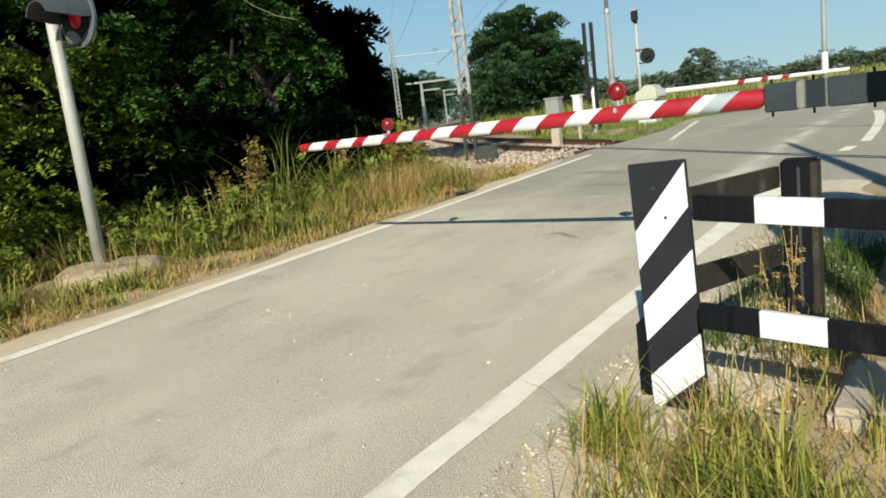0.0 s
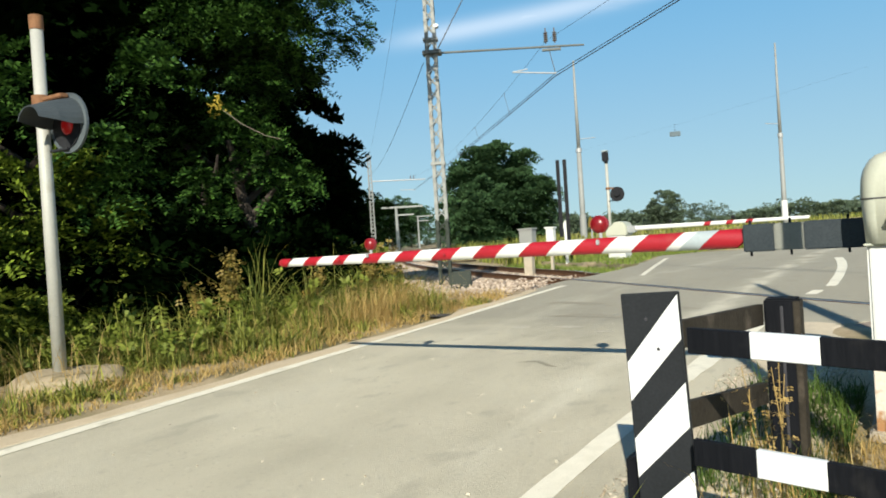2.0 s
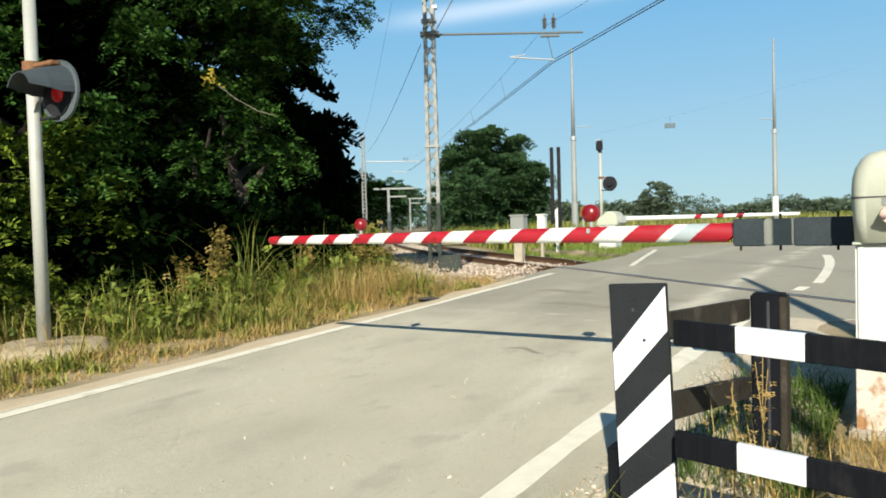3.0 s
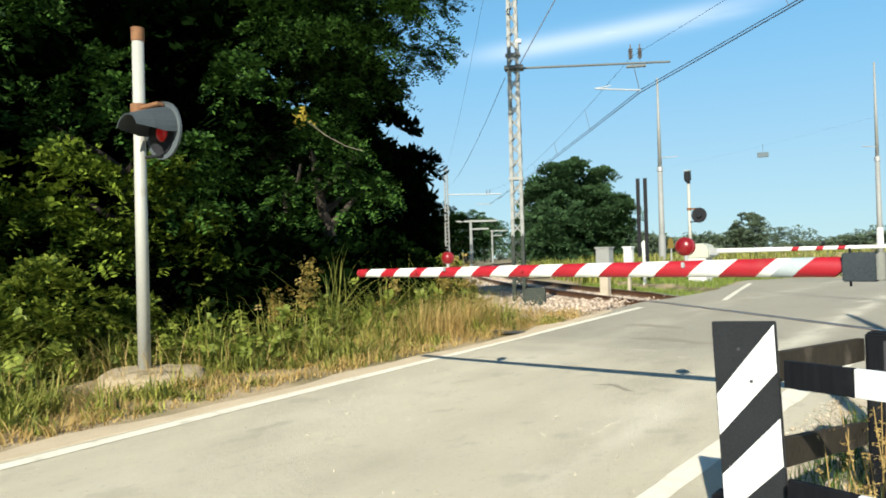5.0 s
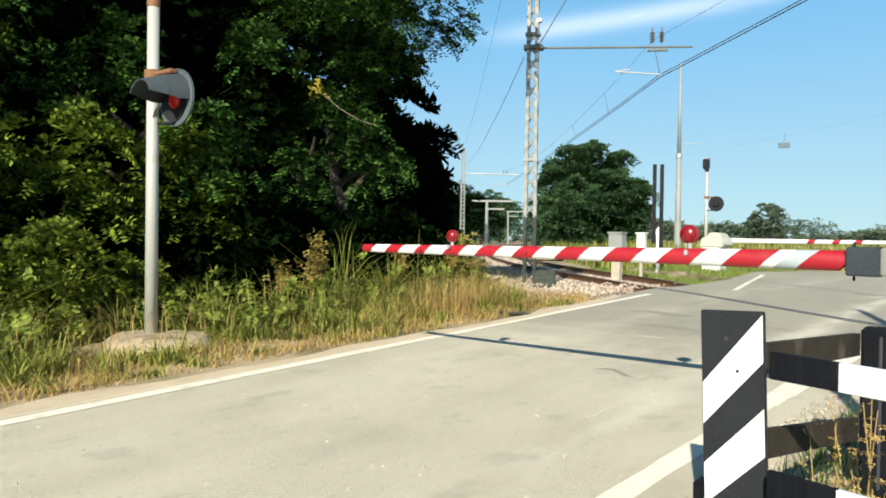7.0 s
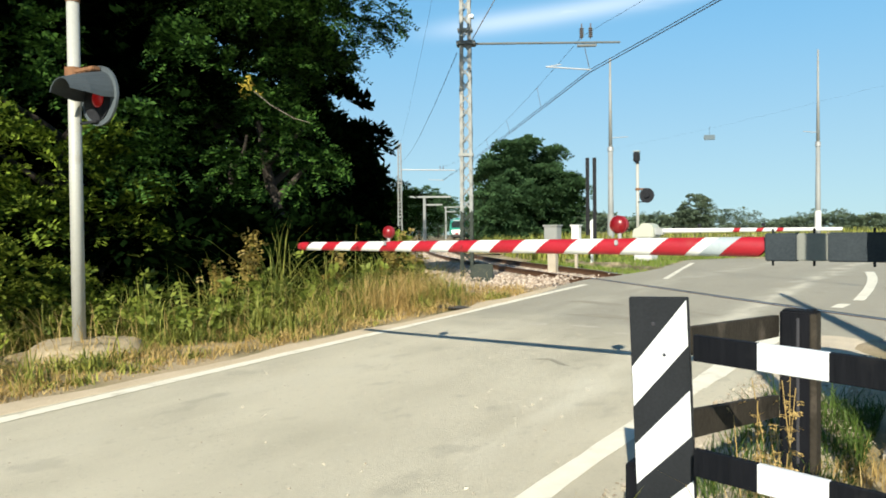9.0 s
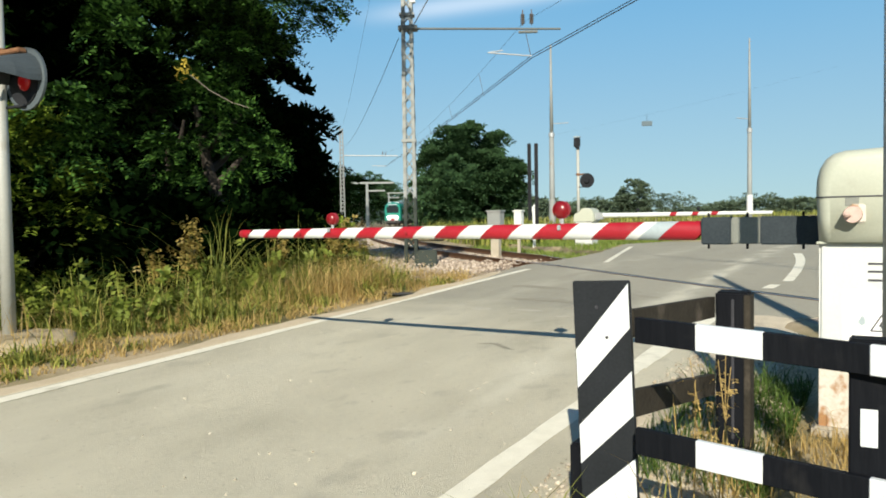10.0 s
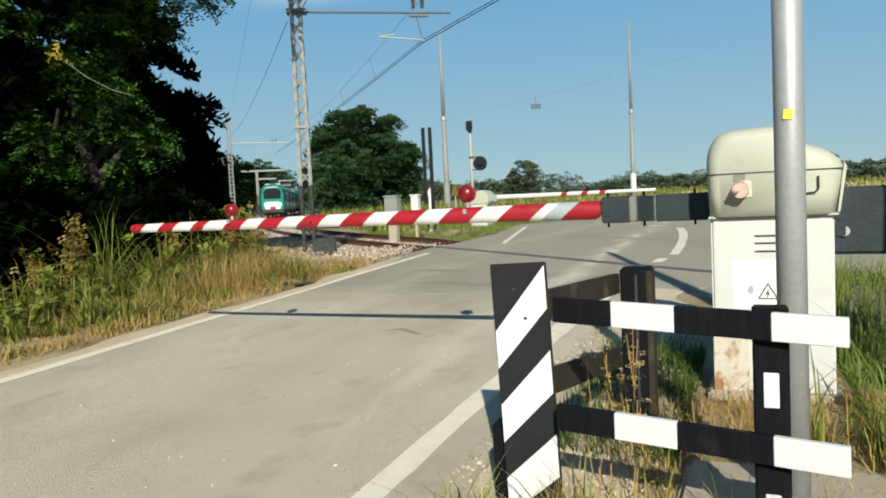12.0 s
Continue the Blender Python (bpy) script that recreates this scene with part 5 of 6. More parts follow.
def blades(name, x, y, height, width, mat_, label, seed, lean=0.35, parts=None, zoff=0.0):
    """Many bent blades of grass, each of three tapering pieces."""
    r = np.random.default_rng(seed)
    k = len(x)
    z = ground_height(x, y) + zoff
    a = r.uniform(0, 2 * np.pi, k)
    d = np.stack([np.cos(a), np.sin(a), 0 * a], -1)
    s_ = np.stack([-np.sin(a), np.cos(a), 0 * a], -1)
    b = np.stack([x, y, z], -1)
    bend = (height * np.abs(r.normal(0, lean, k)))[:, None]
    h = height[:, None] * np.array([0, 0, 1.0])
    w = (width * r.uniform(0.6, 1.2, k))[:, None] * s_ / 2
    m1, m2, tp = b + h * 0.45 + d * bend * 0.2, b + h * 0.8 + d * bend * 0.6, b + h * 0.98 + d * bend * 1.1
    v = np.stack([b - w, b + w, m1 - w * 0.85, m1 + w * 0.85, m2 - w * 0.5, m2 + w * 0.5, tp], 1).reshape(-1, 3)
    t_ = np.array([(0, 1, 3), (0, 3, 2), (2, 3, 5), (2, 5, 4), (4, 5, 6)])
    f = (t_[None] + 7 * np.arange(k)[:, None, None]).reshape(-1, 3)
    return tagged(part_np(name, v, f, mat_), label, "grass", "", "stuff")


def on_road(s_, n_):
    return np.stack([s_ * RD.x + n_ * RE.x, s_ * RD.y + n_ * RE.y], 0)


def patchy(x, y, scale=1.2):
    return 0.5 + 0.5 * np.sin(x * scale + 1.3 * np.sin(y * scale * 0.7)) * np.cos(y * scale * 1.1 + np.sin(x * scale * 0.6))


def cleared(s_, n_):
    """Where no tall plant grows: round the lamp's footing and on the slab under the fence end."""
    pad_ = (s_ > 3.2) & (s_ < 5.1) & (n_ < -7.45) & (n_ > -8.95)
    slab_ = (s_ > 2.9) & (s_ < 3.7) & (n_ > -0.42) & (n_ < 0.66)
    return pad_ | slab_


# left verge: low dry grass by the road, taller uneven green grass and weeds behind
k = 11000
s_, n_ = rng.uniform(-2.5, 12.3, k), -6.48 - rng.beta(1.1, 1.5, k) * 1.9
x, y = on_road(s_, n_)
blades("grass", x, y, rng.uniform(0.03, 0.19, k) * (0.25 + 1.1 * patchy(x, y, 2.3)), 0.013, M_DRY, "low dry yellow grass along the road edge", 11, 1.6)
k = 24000
tuft_s, tuft_n = rng.uniform(-2.5, 11.2, 460), -6.55 - rng.beta(1.3, 1.2, 460) * 3.1
pick = rng.integers(0, 460, k)
s_, n_ = tuft_s[pick] + rng.normal(0, 0.075, k), np.minimum(tuft_n[pick] + rng.normal(0, 0.07, k), -6.38)
tuft_h = rng.gamma(2.6, 0.14, 460)[pick]
hide = ((n_ < -8.5) & (s_ > 6.2)) | cleared(s_, n_)
s_, n_, tuft_h = s_[~hide], n_[~hide], tuft_h[~hide]
k = len(s_)
x, y = on_road(s_, n_)
blades("grass", x, y, tuft_h * rng.uniform(0.4, 1.15, k) * np.interp(-n_, (6.5, 7.3, 7.9, 8.8), (0.28, 0.5, 0.85, 1.25)), 0.019, M_GRASS, "uneven tufts of green verge grass", 12, 1.25)
k = 1100
s_, n_ = tuft_s[pick[:k]] + rng.normal(0, 0.15, k), np.clip(tuft_n[pick[:k]], -9.0, -8.0) + rng.normal(0, 0.12, k)
free = ~cleared(s_, n_)
s_, n_ = s_[free], n_[free]
k = len(s_)
x, y = on_road(s_, n_)
blades("grass", x, y, rng.gamma(6.0, 0.1, k), 0.012, M_GRASS, "tall green grass before the trees", 13, 0.7)
k = 2000
s_ = np.concatenate([rng.normal(9.1, 0.75, 1400), rng.uniform(0, 11, 600)])
n_ = np.concatenate([-7.0 - np.abs(rng.normal(0, 0.5, 1400)), -7.7 - rng.random(600) * 0.8])
x, y = on_road(s_, n_)
blades("grass", x, y, rng.uniform(0.15, 0.7, k), 0.008, M_DRY, "straw-coloured dry grass on the verge", 14, 0.9)
# broad-leaved weeds in the verge
k = 2300
s_, n_ = rng.uniform(-2, 11.0, k), -7.8 - rng.beta(1.3, 1.3, k) * 1.5
hide = ((n_ < -8.4) & (s_ > 6.0)) | cleared(s_, n_)
s_, n_ = s_[~hide], n_[~hide]
k = len(s_)
x, y = on_road(s_, n_)
zz = ground_height(x, y) + rng.gamma(3.0, 0.09, k)
v, f = sprays(np.stack([x, y, zz], -1), rng.normal(0, 1, (k, 3)) + np.array([0, 0, 0.3]), 0.2, 8, 0.1, rng)
tagged(part_np("weeds", v, f, M_WEED), "mixed broad-leaved green weeds in the verge", "weeds", "", "stuff")
# near right verge, round the fence: tufts on sandy soil
tuft_s2 = np.concatenate([[2.45, 2.35, 2.1, 1.7], rng.uniform(0.3, 4.9, 130)])
tuft_n2 = np.concatenate([[-1.12, -1.0, -0.95, -1.0], -0.85 + rng.beta(1.2, 0.9, 130) * 1.5])
k = 5200
pick = rng.integers(0, len(tuft_s2), k)
s_, n_ = tuft_s2[pick] + rng.normal(0, 0.055, k), tuft_n2[pick] + rng.normal(0, 0.05, k)
keep = ~(((np.abs(n_ + 0.02) < 0.42) & (s_ > 4.8)) | cleared(s_, n_)) & ~((s_ > 3.45) & (n_ < 0.1))
x, y = on_road(s_[keep], n_[keep])
blades("grass", x, y, rng.gamma(5, 0.036, len(x)), 0.011, M_GRASS, "green grass tufts growing round the fence", 15, 0.7)
k = 5200
pick = rng.integers(0, len(tuft_s2), k)
s_, n_ = tuft_s2[pick] + rng.normal(0, 0.09, k), tuft_n2[pick] + rng.normal(0, 0.08, k)
keep = ~(((np.abs(n_ + 0.02) < 0.42) & (s_ > 4.8)) | cleared(s_, n_))
x, y = on_road(s_[keep], n_[keep])
low_ = np.where((s_[keep] > 3.45) & (n_[keep] < 0.1), 0.45, 1.0)
blades("grass", x, y, rng.gamma(4, 0.045, len(x)) * low_, 0.006, M_DRY, "dry straw grass growing round the fence", 16, 0.9)
big_s, big_n = np.array([2.5, 2.3, 1.75, 1.9, 2.2, 1.5, 1.3, 2.0]), np.array([-1.1, -0.62, -0.55, -0.35, -0.4, -0.75, -0.45, -0.2])
k = 2600
pick = rng.integers(0, len(big_s), k)
s_, n_ = big_s[pick] + rng.normal(0, 0.06, k), big_n[pick] + rng.normal(0, 0.06, k)
x, y = on_road(s_, n_)
blades("grass", x, y, rng.gamma(7, 0.025, k), 0.011, M_SUNNY, "large yellow-green grass tufts, sunlight put into their colour", 27, 0.8)
k = 3000
s_, n_ = rng.uniform(0.2, 5.0, k), -1.15 + rng.beta(1.1, 1.2, k) * 1.6
x, y = on_road(s_, n_)
blades("grass", x, y, rng.uniform(0.02, 0.07, k), 0.006, M_DRY, "short dry grass stubble on sandy soil", 26, 1.5)
k = 14000
s_, n_ = rng.uniform(3.5, 10, k), 0.45 + rng.random(k) ** 1.3 * 6
x, y = on_road(s_, n_)
keep = n_ > np.interp(s_, ROAD_S, ROAD_R) + 0.2
x, y = x[keep], y[keep]
blades("grass", x, y, rng.gamma(4, 0.05, len(x)), 0.012, M_LUSH, "lush green grass behind the cabinet", 17, 0.8)
# grass coloured dark to deepen the shade beside the cabinet
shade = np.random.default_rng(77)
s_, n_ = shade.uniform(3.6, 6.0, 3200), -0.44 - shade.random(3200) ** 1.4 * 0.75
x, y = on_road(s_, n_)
blades("grass", x, y, shade.gamma(4, 0.03, 3200) * (0.3 + patchy(x, y, 4.0)), 0.008, M_SHADEGRASS, "grass beside the cabinet's footing, its green darkened for the cabinet's shade", 78, 0.8)
# behind the crossing
k = 16000
s_, n_ = rng.uniform(15.5, 30, k), -7.2 - rng.random(k) * 7
x, y = on_road(s_, n_)
keep = (x - track_x(y) > 1.25) & (n_ < np.interp(s_, ROAD_LS, ROAD_L) - 0.15)
x, y = x[keep], y[keep]
blades("grass", x, y, rng.uniform(0.05, 0.16, len(x)), 0.022, M_LUSH, "short green grass beside the far track side", 18)
k = 16000
x, y = rng.uniform(4, 14, k), rng.uniform(28, 58, k)
keep = x - track_x(y) > 2.8
x, y = x[keep], y[keep]
blades("grass", x, y, rng.uniform(0.3, 0.9, len(x)) * (0.6 + 0.8 * patchy(x, y, 0.5)), 0.05, M_GRASS, "rough tall grass along the railway bank", 19)
k = 20000
yy_ = 34 + 110 * rng.random(k) ** 1.4
x, y = yy_ * rng.uniform(0.2, 1.5, k), yy_
keep = (x * RD.x + y * RD.y > 32)
x, y = x[keep], y[keep]
blades("field_grass", x, y, rng.uniform(0.5, 1.1, len(x)) * np.interp(y, (34, 140), (1, 1.3)), 0.16, leafy("field_straw", (0.16, 0.17, 0.05), (0.34, 0.32, 0.13), 0.3), "tall yellow-green field grass in the distance", 20)

k = 15000
u = rng.random(k) ** 1.5 * 0.75
o = rng.uniform(-4.0, 1.0, k)
cx = bank_a.x + (bank_b.x - bank_a.x) * u + side_.x * o
cy = bank_a.y + (bank_b.y - bank_a.y) * u + side_.y * o
lift = 0.38 + (0.8 + 0.9 * u) * np.minimum(1, u * 14) * np.interp(o, [b_[0] for b_ in BANK], [b_[1] for b_ in BANK])
blades("bank_grass", cx, cy, rng.uniform(0.12, 0.4, k), 0.06, M_GRASS, "yellow-green grass growing on the bank", 21, 0.4, zoff=lift - ground_height(cx, cy))

# stems with seed heads: wild oats and docks
def stem_plant(name, spots, seed, label, heads, hmat, height, head_size, smat):
    r = np.random.default_rng(seed)
    for x_, y_ in spots:
        z_ = float(ground_height(np.array(x_), np.array(y_)))
        t_ = thing(name, pose(x_, y_, z_), label, "weed", name + " in the verge")
        h = height * r.uniform(0.75, 1.2)
        lean = Vector((r.normal(0, 0.12), r.normal(0, 0.12), 1)) * h
        part("stem", rod((0, 0, -0.03), lean, 0.004, 0.002, 5), smat, t_)
        c = np.array([tuple(lean * u) for u in r.uniform(0.55, 1.02, heads)]) + r.normal(0, head_size * 0.9, (heads, 3))
        v, f = sprays(c, r.normal(0, 0.6, (heads, 3)) + np.array([0, 0, -0.5]), head_size, 4, head_size * 0.7, r)
        part_np("seed_head", v, f, hmat, t_, "", "stuff")
        c = np.array([tuple(lean * u) for u in r.uniform(0.05, 0.5, 8 if height > 0.6 else 1)])
        v, f = sprays(c, r.normal(0, 1, (len(c), 3)), h * 0.2, 4, h * (0.13 if height > 0.6 else 0.05), r)
        part_np("leaves", v, f, M_WEED, t_, "", "stuff")


spots = [tuple(on_road(np.array(a), np.array(b))) for a, b in zip(rng.uniform(1.2, 2.4, 8), rng.uniform(-0.7, 0.35, 8))]
stem_plant("wild_oat", spots, 31, "dry pale wild oat stem with hanging seed heads", 9, M_DRY, 0.36, 0.03, M_DRY)
spots = [tuple(on_road(np.array(a), np.array(b))) for a, b in zip(rng.uniform(3.0, 3.9, 12), rng.uniform(-0.85, -0.55, 12))]
stem_plant("wild_oat", spots, 32, "dry pale wild oat stem with hanging seed heads", 10, M_DRY, 0.55, 0.03, M_DRY)
spots = [tuple(on_road(np.array(a), np.array(b))) for a, b in ((7.0, -8.3), (7.2, -8.5), (9.6, -7.9), (9.9, -8.1), (10.3, -8.0), (6.8, -8.6), (10.6, -8.1), (8.6, -8.3))]
stem_plant("dock", spots, 33, "rusty brown flowering dock in the tall grass", 55, M_SEED, 1.1, 0.1, M_WEED)
spots = [tuple(on_road(np.array(a), np.array(b))) for a, b in zip(rng.uniform(0, 10.8, 46), -7.9 - rng.random(46) * 0.7) if not cleared(a, b)]
stem_plant("tall_weed", spots, 34, "tall green weed with narrow leaves in the verge", 10, M_WEED, 0.75, 0.06, M_WEED)

# trees left of the road
LOC = "black locust tree with feathery dark green leaves"
for j, (x, y, h, sp, per, cl, low) in enumerate((
        (-3.7, 14.4, 7.6, 2.4, 34, 95, 0.12),
        (-5.9, 12.6, 8.6, 2.6, 34, 95, 0.14),
        (-8.2, 10.2, 8.8, 2.6, 34, 95, 0.1),
        (-10.2, 7.6, 8.6, 2.5, 30, 80, 0.08),
        (-11.6, 4.8, 8.0, 2.5, 26, 70, 0.08))):
    tree("locust_tree", x, y, h, sp, 100 + j, LOC + " beside the road", M_LEAF, int(per * 1.9), int(cl * 0.85), low, 0.3, 12, 0.1, "locust trees", gap=0.61, clump_size=0.125)
# back rows, leaves coloured near black for the shade inside the wood
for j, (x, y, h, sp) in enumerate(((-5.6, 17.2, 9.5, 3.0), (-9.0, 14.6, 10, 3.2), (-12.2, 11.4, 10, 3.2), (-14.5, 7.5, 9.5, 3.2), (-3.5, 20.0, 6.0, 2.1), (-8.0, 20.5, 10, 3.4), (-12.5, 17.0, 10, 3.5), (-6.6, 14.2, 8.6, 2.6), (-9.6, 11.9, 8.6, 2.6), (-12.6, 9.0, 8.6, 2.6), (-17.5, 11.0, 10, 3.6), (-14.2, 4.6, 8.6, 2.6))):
    tree("locust_tree", x, y, h, sp, 200 + j, LOC + " in the second row, shade put into its leaf colour", M_LEAFSHADE, 32, 76, 0.03, 0.5, 8, 0.32, "locust trees", 0.4)
for j, (x, y, h, sp) in enumerate(((-4.3, 26, 6.2, 2.2), (-5.2, 33, 7.5, 2.6), (-5.8, 41, 7.2, 2.8), (-6.2, 50, 7.0, 3.0), (-6.6, 62, 7.5, 3.2), (-5.6, 76, 7.8, 3.2), (-5.0, 92, 8.5, 3.6), (-3.6, 112, 9, 4), (-1.5, 135, 9, 4), (-12, 30, 9, 4), (-13, 45, 9, 4.5))):
    tree("trackside_tree", x, y, h, sp, 300 + j, "tree in the row beside the railway, shade put into its leaves", M_LEAFSHADE, 14, 70, 0.03, 0.6, 6, 0.34, "trackside trees")
tree("locust_tree", -2.6, 14.7, 9.4, 2.7, 151, LOC + " leaning over the verge", M_LEAF, 62, 112, 0.54, 0.3, 12, 0.1, "locust trees", 0.1, clump_size=0.13)
tree("locust_tree", -3.75, 14.9, 8.8, 1.8, 150, LOC + " overhanging the track side", M_LEAF, 62, 58, 0.1, 0.3, 12, 0.1, "locust trees", 0.1, clump_size=0.13)
# thickets added as near-black filling for the shaded hollows
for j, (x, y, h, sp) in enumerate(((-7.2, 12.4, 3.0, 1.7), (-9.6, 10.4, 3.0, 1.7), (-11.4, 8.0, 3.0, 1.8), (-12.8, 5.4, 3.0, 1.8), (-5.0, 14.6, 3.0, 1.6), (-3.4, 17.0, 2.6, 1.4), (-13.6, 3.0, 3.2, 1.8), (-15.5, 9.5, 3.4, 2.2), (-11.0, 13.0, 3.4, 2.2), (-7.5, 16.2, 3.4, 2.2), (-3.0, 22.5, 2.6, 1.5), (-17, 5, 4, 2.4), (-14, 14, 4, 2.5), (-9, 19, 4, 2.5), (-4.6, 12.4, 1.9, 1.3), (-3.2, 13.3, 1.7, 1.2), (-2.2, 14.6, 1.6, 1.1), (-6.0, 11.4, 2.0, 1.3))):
    tree("thicket", x, y, h, sp, 450 + j, "dense thicket, its near-black leaves standing for shade under the trees", M_LEAFSHADE, 26, 40, 0.0, 0.45, 8, 0.24, "thickets", 0.2, trunk=False, clump_size=0.26)
# saplings added in the brightened leaf, as the wood's sunlit clumps
for j, (s_, n_, h, sp) in enumerate(((4.2, -11.0, 4.7, 1.35), (2.6, -11.2, 5.2, 1.4), (0.9, -11.4, 5.6, 1.4), (6.2, -10.9, 3.3, 0.9), (-0.6, -11.4, 5.2, 1.4))):
    x, y = on_road(s_, n_)
    tree("young_locust", float(x), float(y), h, sp, 170 + j, "young locust at the wood's edge, sunlight put into its yellow-green leaves", M_SAPLING, 44, 40, 0.22, 0.3, 12, 0.1, "young locusts", gap=0.45, clump_size=0.2)
# undergrowth at the foot of the trees
spots_ = ((-7.6, 8.2, 2.0, 0.9), (-8.6, 6.9, 1.9, 0.9), (-6.7, 9.0, 1.5, 0.7), (-9.6, 5.6, 2.0, 1.0), (-5.9, 9.9, 1.2, 0.6), (-6.3, 7.9, 2.2, 0.9), (-5.5, 8.9, 1.7, 0.7), (-7.2, 7.0, 2.4, 1.0), (-4.9, 9.9, 1.2, 0.55), (-8.2, 5.9, 2.4, 1.0), (-1.5, 14.6, 0.9, 0.6), (-10.4, 4.2, 2.1, 1.0), (-1.2, 16.8, 1.2, 0.7))
for j, (x, y, h, sp) in enumerate(spots_):
    tree("locust_shrub", x, y, h, sp, 400 + j, "low olive green locust shrub at the wood's edge", M_SHRUB, 24, 26, 0.0, 0.26, 10, 0.09, "locust shrubs", 0.3, trunk=False, clump_size=0.26)
# the round tree beside the railway and those round it
tree("oak_tree", 8.3, 60, 8.5, 4.2, 501, "broad round dark green tree beside the railway", M_LEAFOAK, 90, 90, 0.0, 0.55, 6, 0.34, "", -0.2, clump_size=0.14)
tree("oak_tree", 10.3, 58.5, 6.4, 2.6, 503, "rounded green tree beside the round tree", M_LEAFOAK, 40, 70, 0.0, 0.5, 6, 0.3, "", 0.3)
tree("oak_tree", 6.4, 56, 5.6, 2.4, 502, "lower green tree before the round tree", M_LEAFOAK, 40, 70, 0.0, 0.5, 6, 0.3, "", 0.4)
for j, (x, y, h, sp) in enumerate(((10.5, 128, 9, 4.2), (14, 150, 9, 5), (20, 190, 10, 6), (9.5, 100, 7, 2.8), (3.0, 205, 13, 5), (-6, 190, 13, 6), (-16, 160, 12, 6.5), (-2, 175, 12.5, 5), (6, 250, 14, 8), (20, 255, 14, 8), (36, 250, 13, 8), (-12, 230, 15, 8))):
    tree("trackside_tree", x, y, h, sp, 520 + j, "distant green tree beside the railway", M_LEAFOAK, 16, 70, 0.0, 1.0, 6, 0.6, "trackside trees")
tree("field_tree", 42.4, 117, 6.9, 3.0, 540, "lone tree in the far field, haze mixed into its grey-green", M_LEAFHAZE, 26, 70, 0.0, 0.5, 6, 0.4, "", 0.2)


def hedge(name, pts, width, h, seed, label):
    r = np.random.default_rng(seed)
    t_ = thing(name, Matrix(), label, "hedge", "", "stuff")
    c = []
    for (x0, y0), (x1, y1) in zip(pts, pts[1:]):
        L = math.hypot(x1 - x0, y1 - y0)
        for _ in range(int(L / 0.33)):
            u = r.random()
            c.append((x0 + (x1 - x0) * u + r.normal(0, width * 0.4), y0 + (y1 - y0) * u + r.normal(0, width * 0.4), r.random() * h * (0.55 + 0.45 * math.sin(u * L * 0.09 + seed) ** 2)))
    c = np.array(c)
    p, w = clump_points(c, r.uniform(0.8, 1.5, len(c)) * (1.0 if h < 8 else 2.0), 34, r)
    p[:, 2] = np.maximum(p[:, 2], 0.3)
    v, f = sprays(p, w, 0.6, 6, 0.55, r)
    part_np("foliage", v, f, M_LEAFHAZE, t_, "", "stuff")


hedge("far_hedge", [(22, 112), (45, 150), (90, 150), (160, 160), (300, 150)], 3, 4.2, 61, "distant hedge across the fields, haze mixed into its green")
hedge("far_hedge", [(15, 100), (30, 120), (40, 128)], 2.5, 4.0, 62, "distant hedge beside the railway, haze mixed into its green")
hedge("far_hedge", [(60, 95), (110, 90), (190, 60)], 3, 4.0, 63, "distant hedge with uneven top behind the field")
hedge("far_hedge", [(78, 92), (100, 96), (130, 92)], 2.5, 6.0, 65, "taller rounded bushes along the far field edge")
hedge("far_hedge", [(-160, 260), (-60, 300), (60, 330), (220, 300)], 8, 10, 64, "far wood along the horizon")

# a few yellowed leaves and a bare twig hanging in the foliage
yl = thing("yellowed_leaves", pose(-2.85, 12.05, 3.9), "small bunch of yellowed leaves on a branch", "leaves")
r_ = np.random.default_rng(77)
v, f = sprays(r_.normal(0, 0.06, (7, 3)), r_.normal(0, 1, (7, 3)), 0.16, 8, 0.08, r_)
part_np("leaves", v, f, M_YLEAF, yl, "", "stuff")
part("twig", line_of([(0.05, 0, -0.1), (0.35, -0.05, -0.35), (0.7, -0.05, -0.55), (0.95, 0, -0.62)], 0.005), M_BOARDTWIG, yl, "bare pale twig")

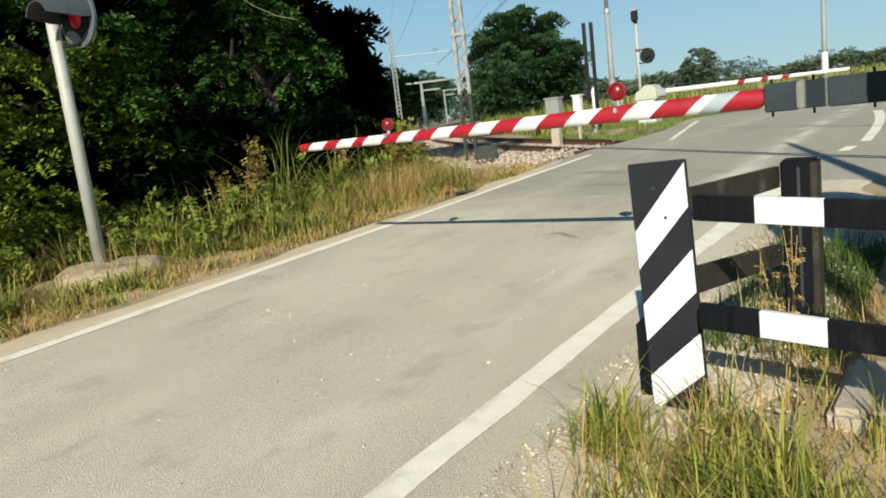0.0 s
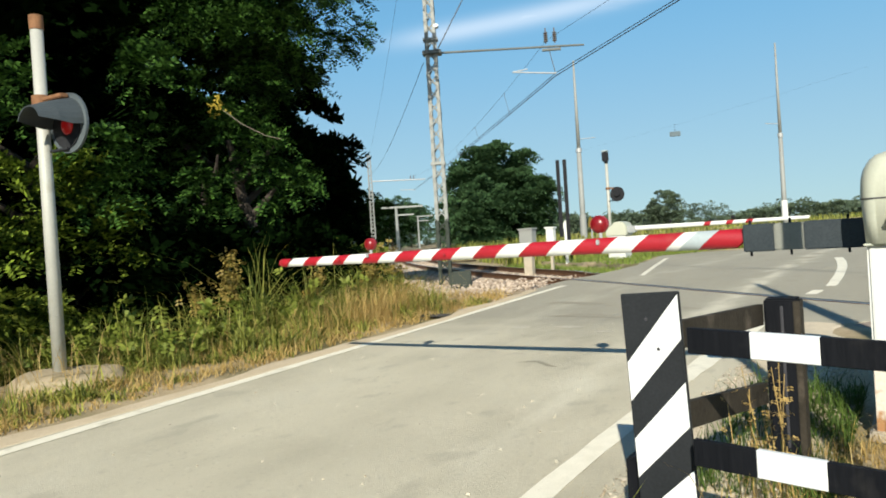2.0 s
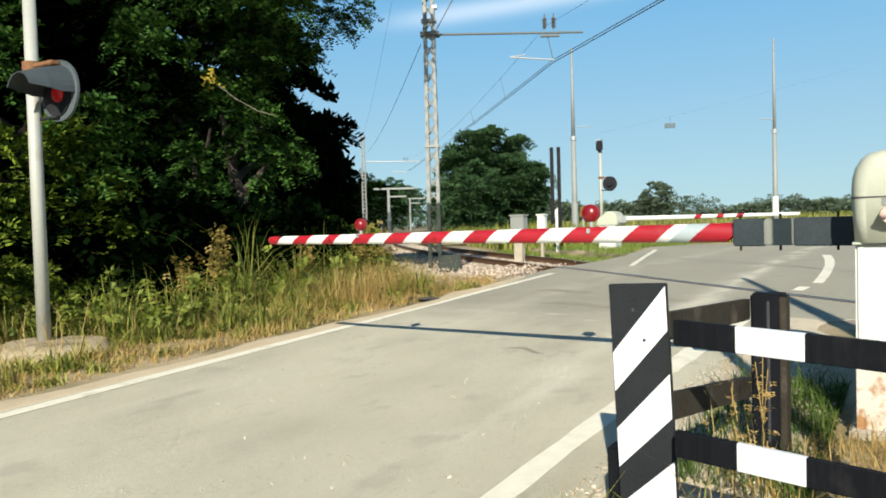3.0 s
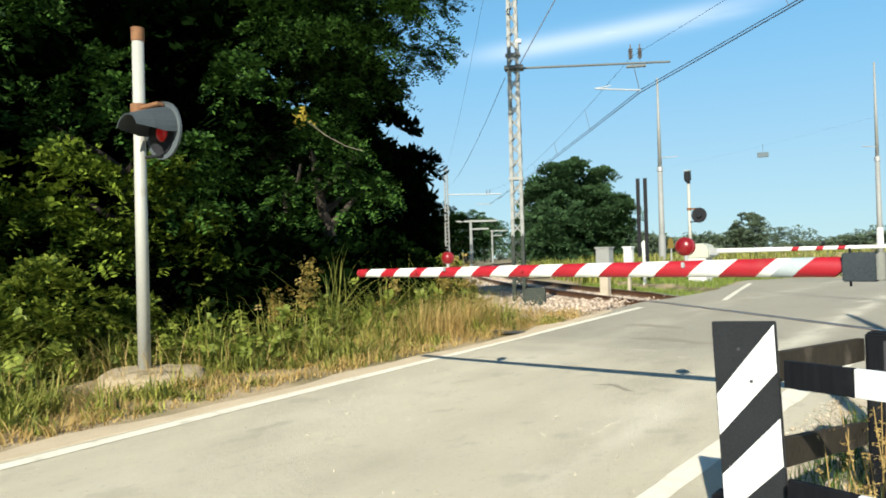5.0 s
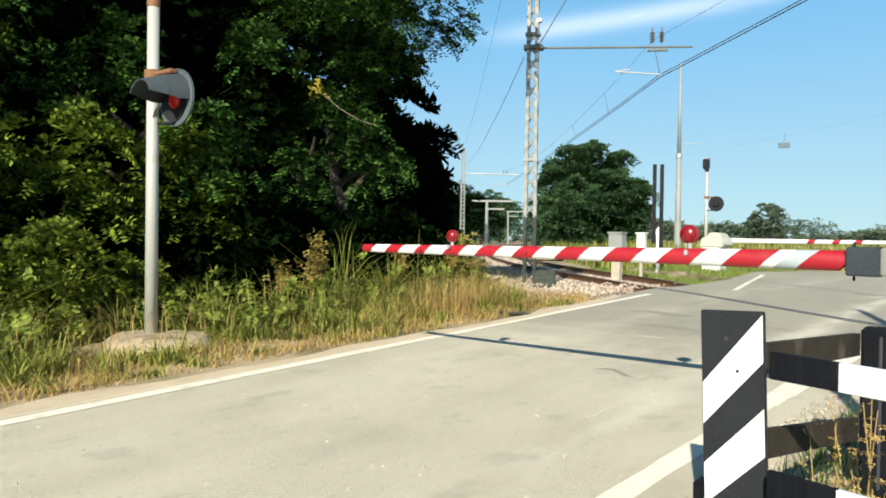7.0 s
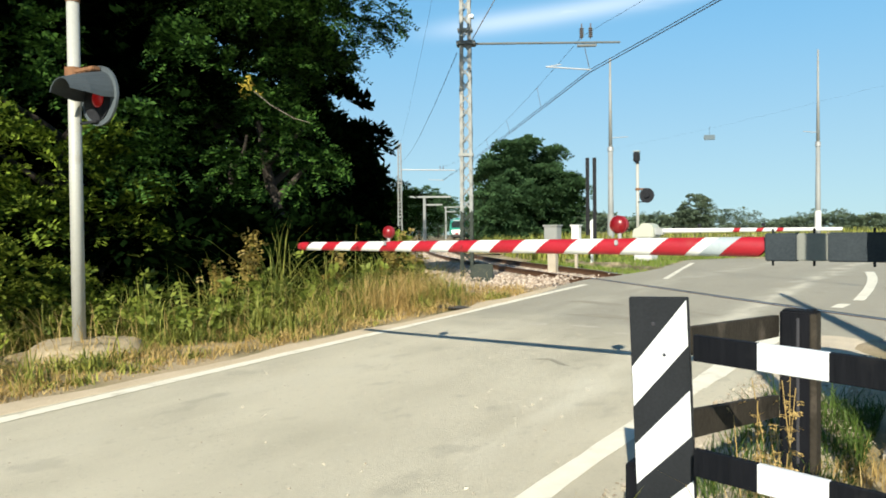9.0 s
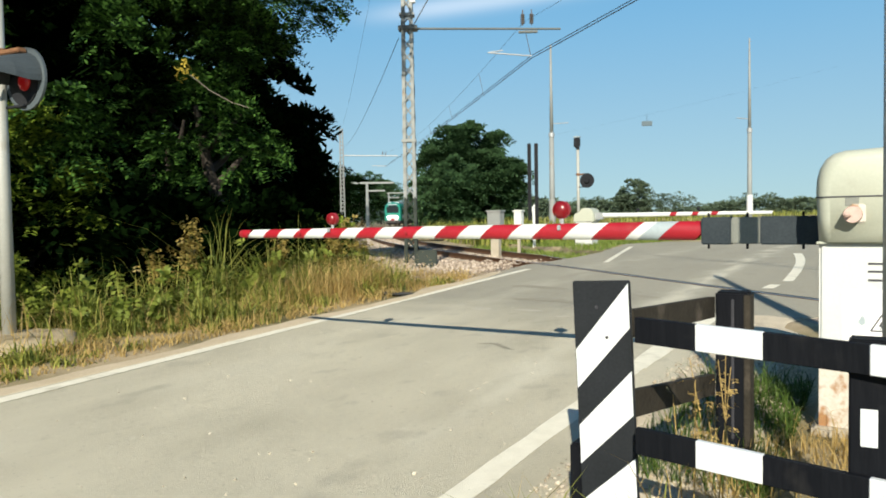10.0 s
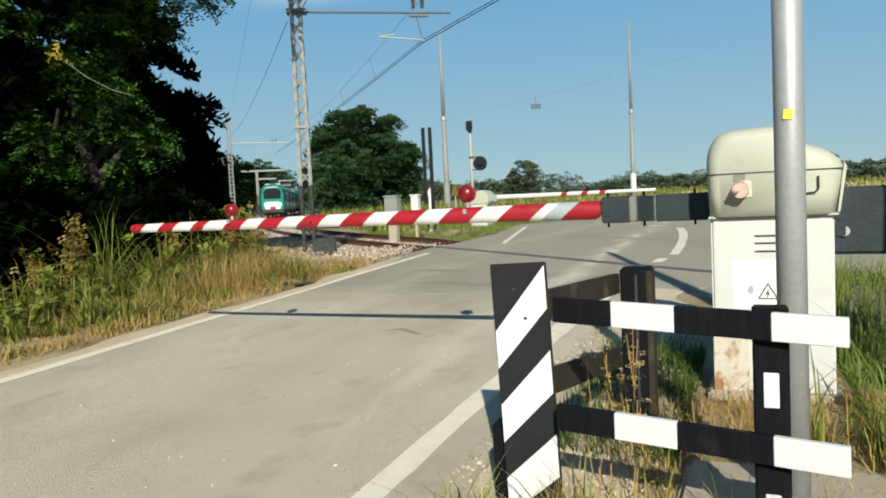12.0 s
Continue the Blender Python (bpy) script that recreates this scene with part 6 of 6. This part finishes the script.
# ================= train =================
def rail_car(label, cab):
    t_ = thing("rail_car", Matrix(), label, "train", "cars of the train")
    ring = [(-1.36, 0.95), (-1.42, 1.3), (-1.42, 2.6), (-1.3, 3.35), (-0.85, 3.85), (0, 4.0), (0.85, 3.85), (1.3, 3.35), (1.42, 2.6), (1.42, 1.3), (1.36, 0.95), (0, 0.85)]
    bm_ = bmesh.new()
    stations = [(0.0, 0.86, -0.1), (-0.35, 0.95, -0.04), (-1.1, 1.0, 0), (-17.6, 1.0, 0)] if cab else [(0, 1, 0), (-17.6, 1, 0)]
    rings = [[bm_.verts.new((u * k_, y_, 0.9 + (w - 0.9) * (1 + d_))) for u, w in ring] for y_, k_, d_ in stations]
    for a, b in zip(rings, rings[1:]):
        for j in range(len(ring)):
            q = (j + 1) % len(ring)
            bm_.faces.new((a[j], a[q], b[q], b[j]))
    bm_.faces.new(rings[0])
    bm_.faces.new(rings[-1][::-1])
    bmesh.ops.recalc_face_normals(bm_, faces=bm_.faces[:])
    part("body", bm_, M_TRAINGREEN, t_, "green painted car body")
    for sx in (-1, 1):
        part("window_band", box(sx * 1.425 - 0.012, sx * 1.425 + 0.012, -17.0, -1.6, 1.95, 2.75), M_TRAINGLASS, t_, "dark window band")
        part("white_band", box(sx * 1.42 - 0.012, sx * 1.42 + 0.012, -17.4, -1.3, 1.32, 1.85), M_TRAINWHITE, t_, "white side band")
        for y_ in (-5.0, -12.5):
            part("door", box(sx * 1.43 - 0.015, sx * 1.43 + 0.015, y_ - 0.7, y_ + 0.7, 1.1, 3.0, 0.01), M_TRAINWHITE, t_)
    part("roof_fairing", box(-0.9, 0.9, -16.5, -2.0, 3.72, 4.0, 0.1), M_TRAINWHITE, t_, "pale roof fairing")
    for y_ in (-2.9, -14.7):
        bg = part("bogie", box(-1.1, 1.1, y_ - 1.6, y_ + 1.6, 0.35, 0.8, 0.05), M_TRAINDARK, t_)
        for dy in (-1.1, 1.1):
            for sx in (-0.75, 0.75):
                part("wheel", rod((sx - 0.06, y_ + dy, 0.42), (sx + 0.06, y_ + dy, 0.42), 0.42, 0.42, 18), M_RAIL, bg)
    part("skirt", box(-1.3, 1.3, -17.0, -0.5, 0.5, 0.95, 0.05), M_TRAINDARK, t_)
    if cab:
        part("windscreen", prism([(-0.95, 2.2), (0.95, 2.2), (1.0, 3.05), (0.7, 3.3), (-0.7, 3.3), (-0.98, 3.05)], 1, -0.05, 0.03), M_TRAINGLASS, t_, "dark windscreen")
        part("white_nose", prism([(-0.85, 1.0), (0.85, 1.0), (0.95, 1.45), (0.75, 1.85), (-0.75, 1.85), (-0.95, 1.45)], 1, -0.05, 0.05), M_TRAINWHITE, t_, "white nose panel")
        part("red_panel", box(-0.3, 0.3, 0.04, 0.06, 1.0, 1.3), M_OLDRED, t_)
        part("destination_display", box(-0.6, 0.6, 0.0, 0.025, 3.32, 3.42), M_TRAINGLASS, t_)
        part("brow", prism([(-0.85, 3.43), (0.85, 3.43), (0.6, 3.62), (-0.6, 3.62)], 1, -0.05, 0.03), M_GREYPAINT, t_, "pale grey brow over the windscreen")
        for sx in (-0.85, 0.85):
            part("headlamp", rod((sx, 0.0, 1.55), (sx, 0.07, 1.55), 0.12, 0.12, 14), M_HEADLAMP, t_, "lit headlamp")
        part("buffer_beam", box(-1.2, 1.2, -0.1, 0.25, 0.6, 0.98, 0.05), M_TRAINDARK, t_)
    return t_


train = [rail_car("green and white railcar front with a dark windscreen", True), rail_car("green and white middle car of the train", False), rail_car("green and white rear car of the train", False)]


def motions():
    """The train comes down the curve towards the crossing."""
    front = float(np.interp(88, ty, tl))
    for j, car in enumerate(train):
        rows = []
        for t in np.arange(0, 12.01, 0.5):
            lead = front + 15.5 * (12 - t) + 18.1 * j
            x_, y_, _ = track_at(lead)
            x2, y2, _ = track_at(lead + 17.6)
            rows.append((float(t), pose(x_, y_, LEVEL + 0.02, 0, 0, math.degrees(math.atan2(y_ - y2, x_ - x2)) - 90)))
        walk(car, rows)


motions()
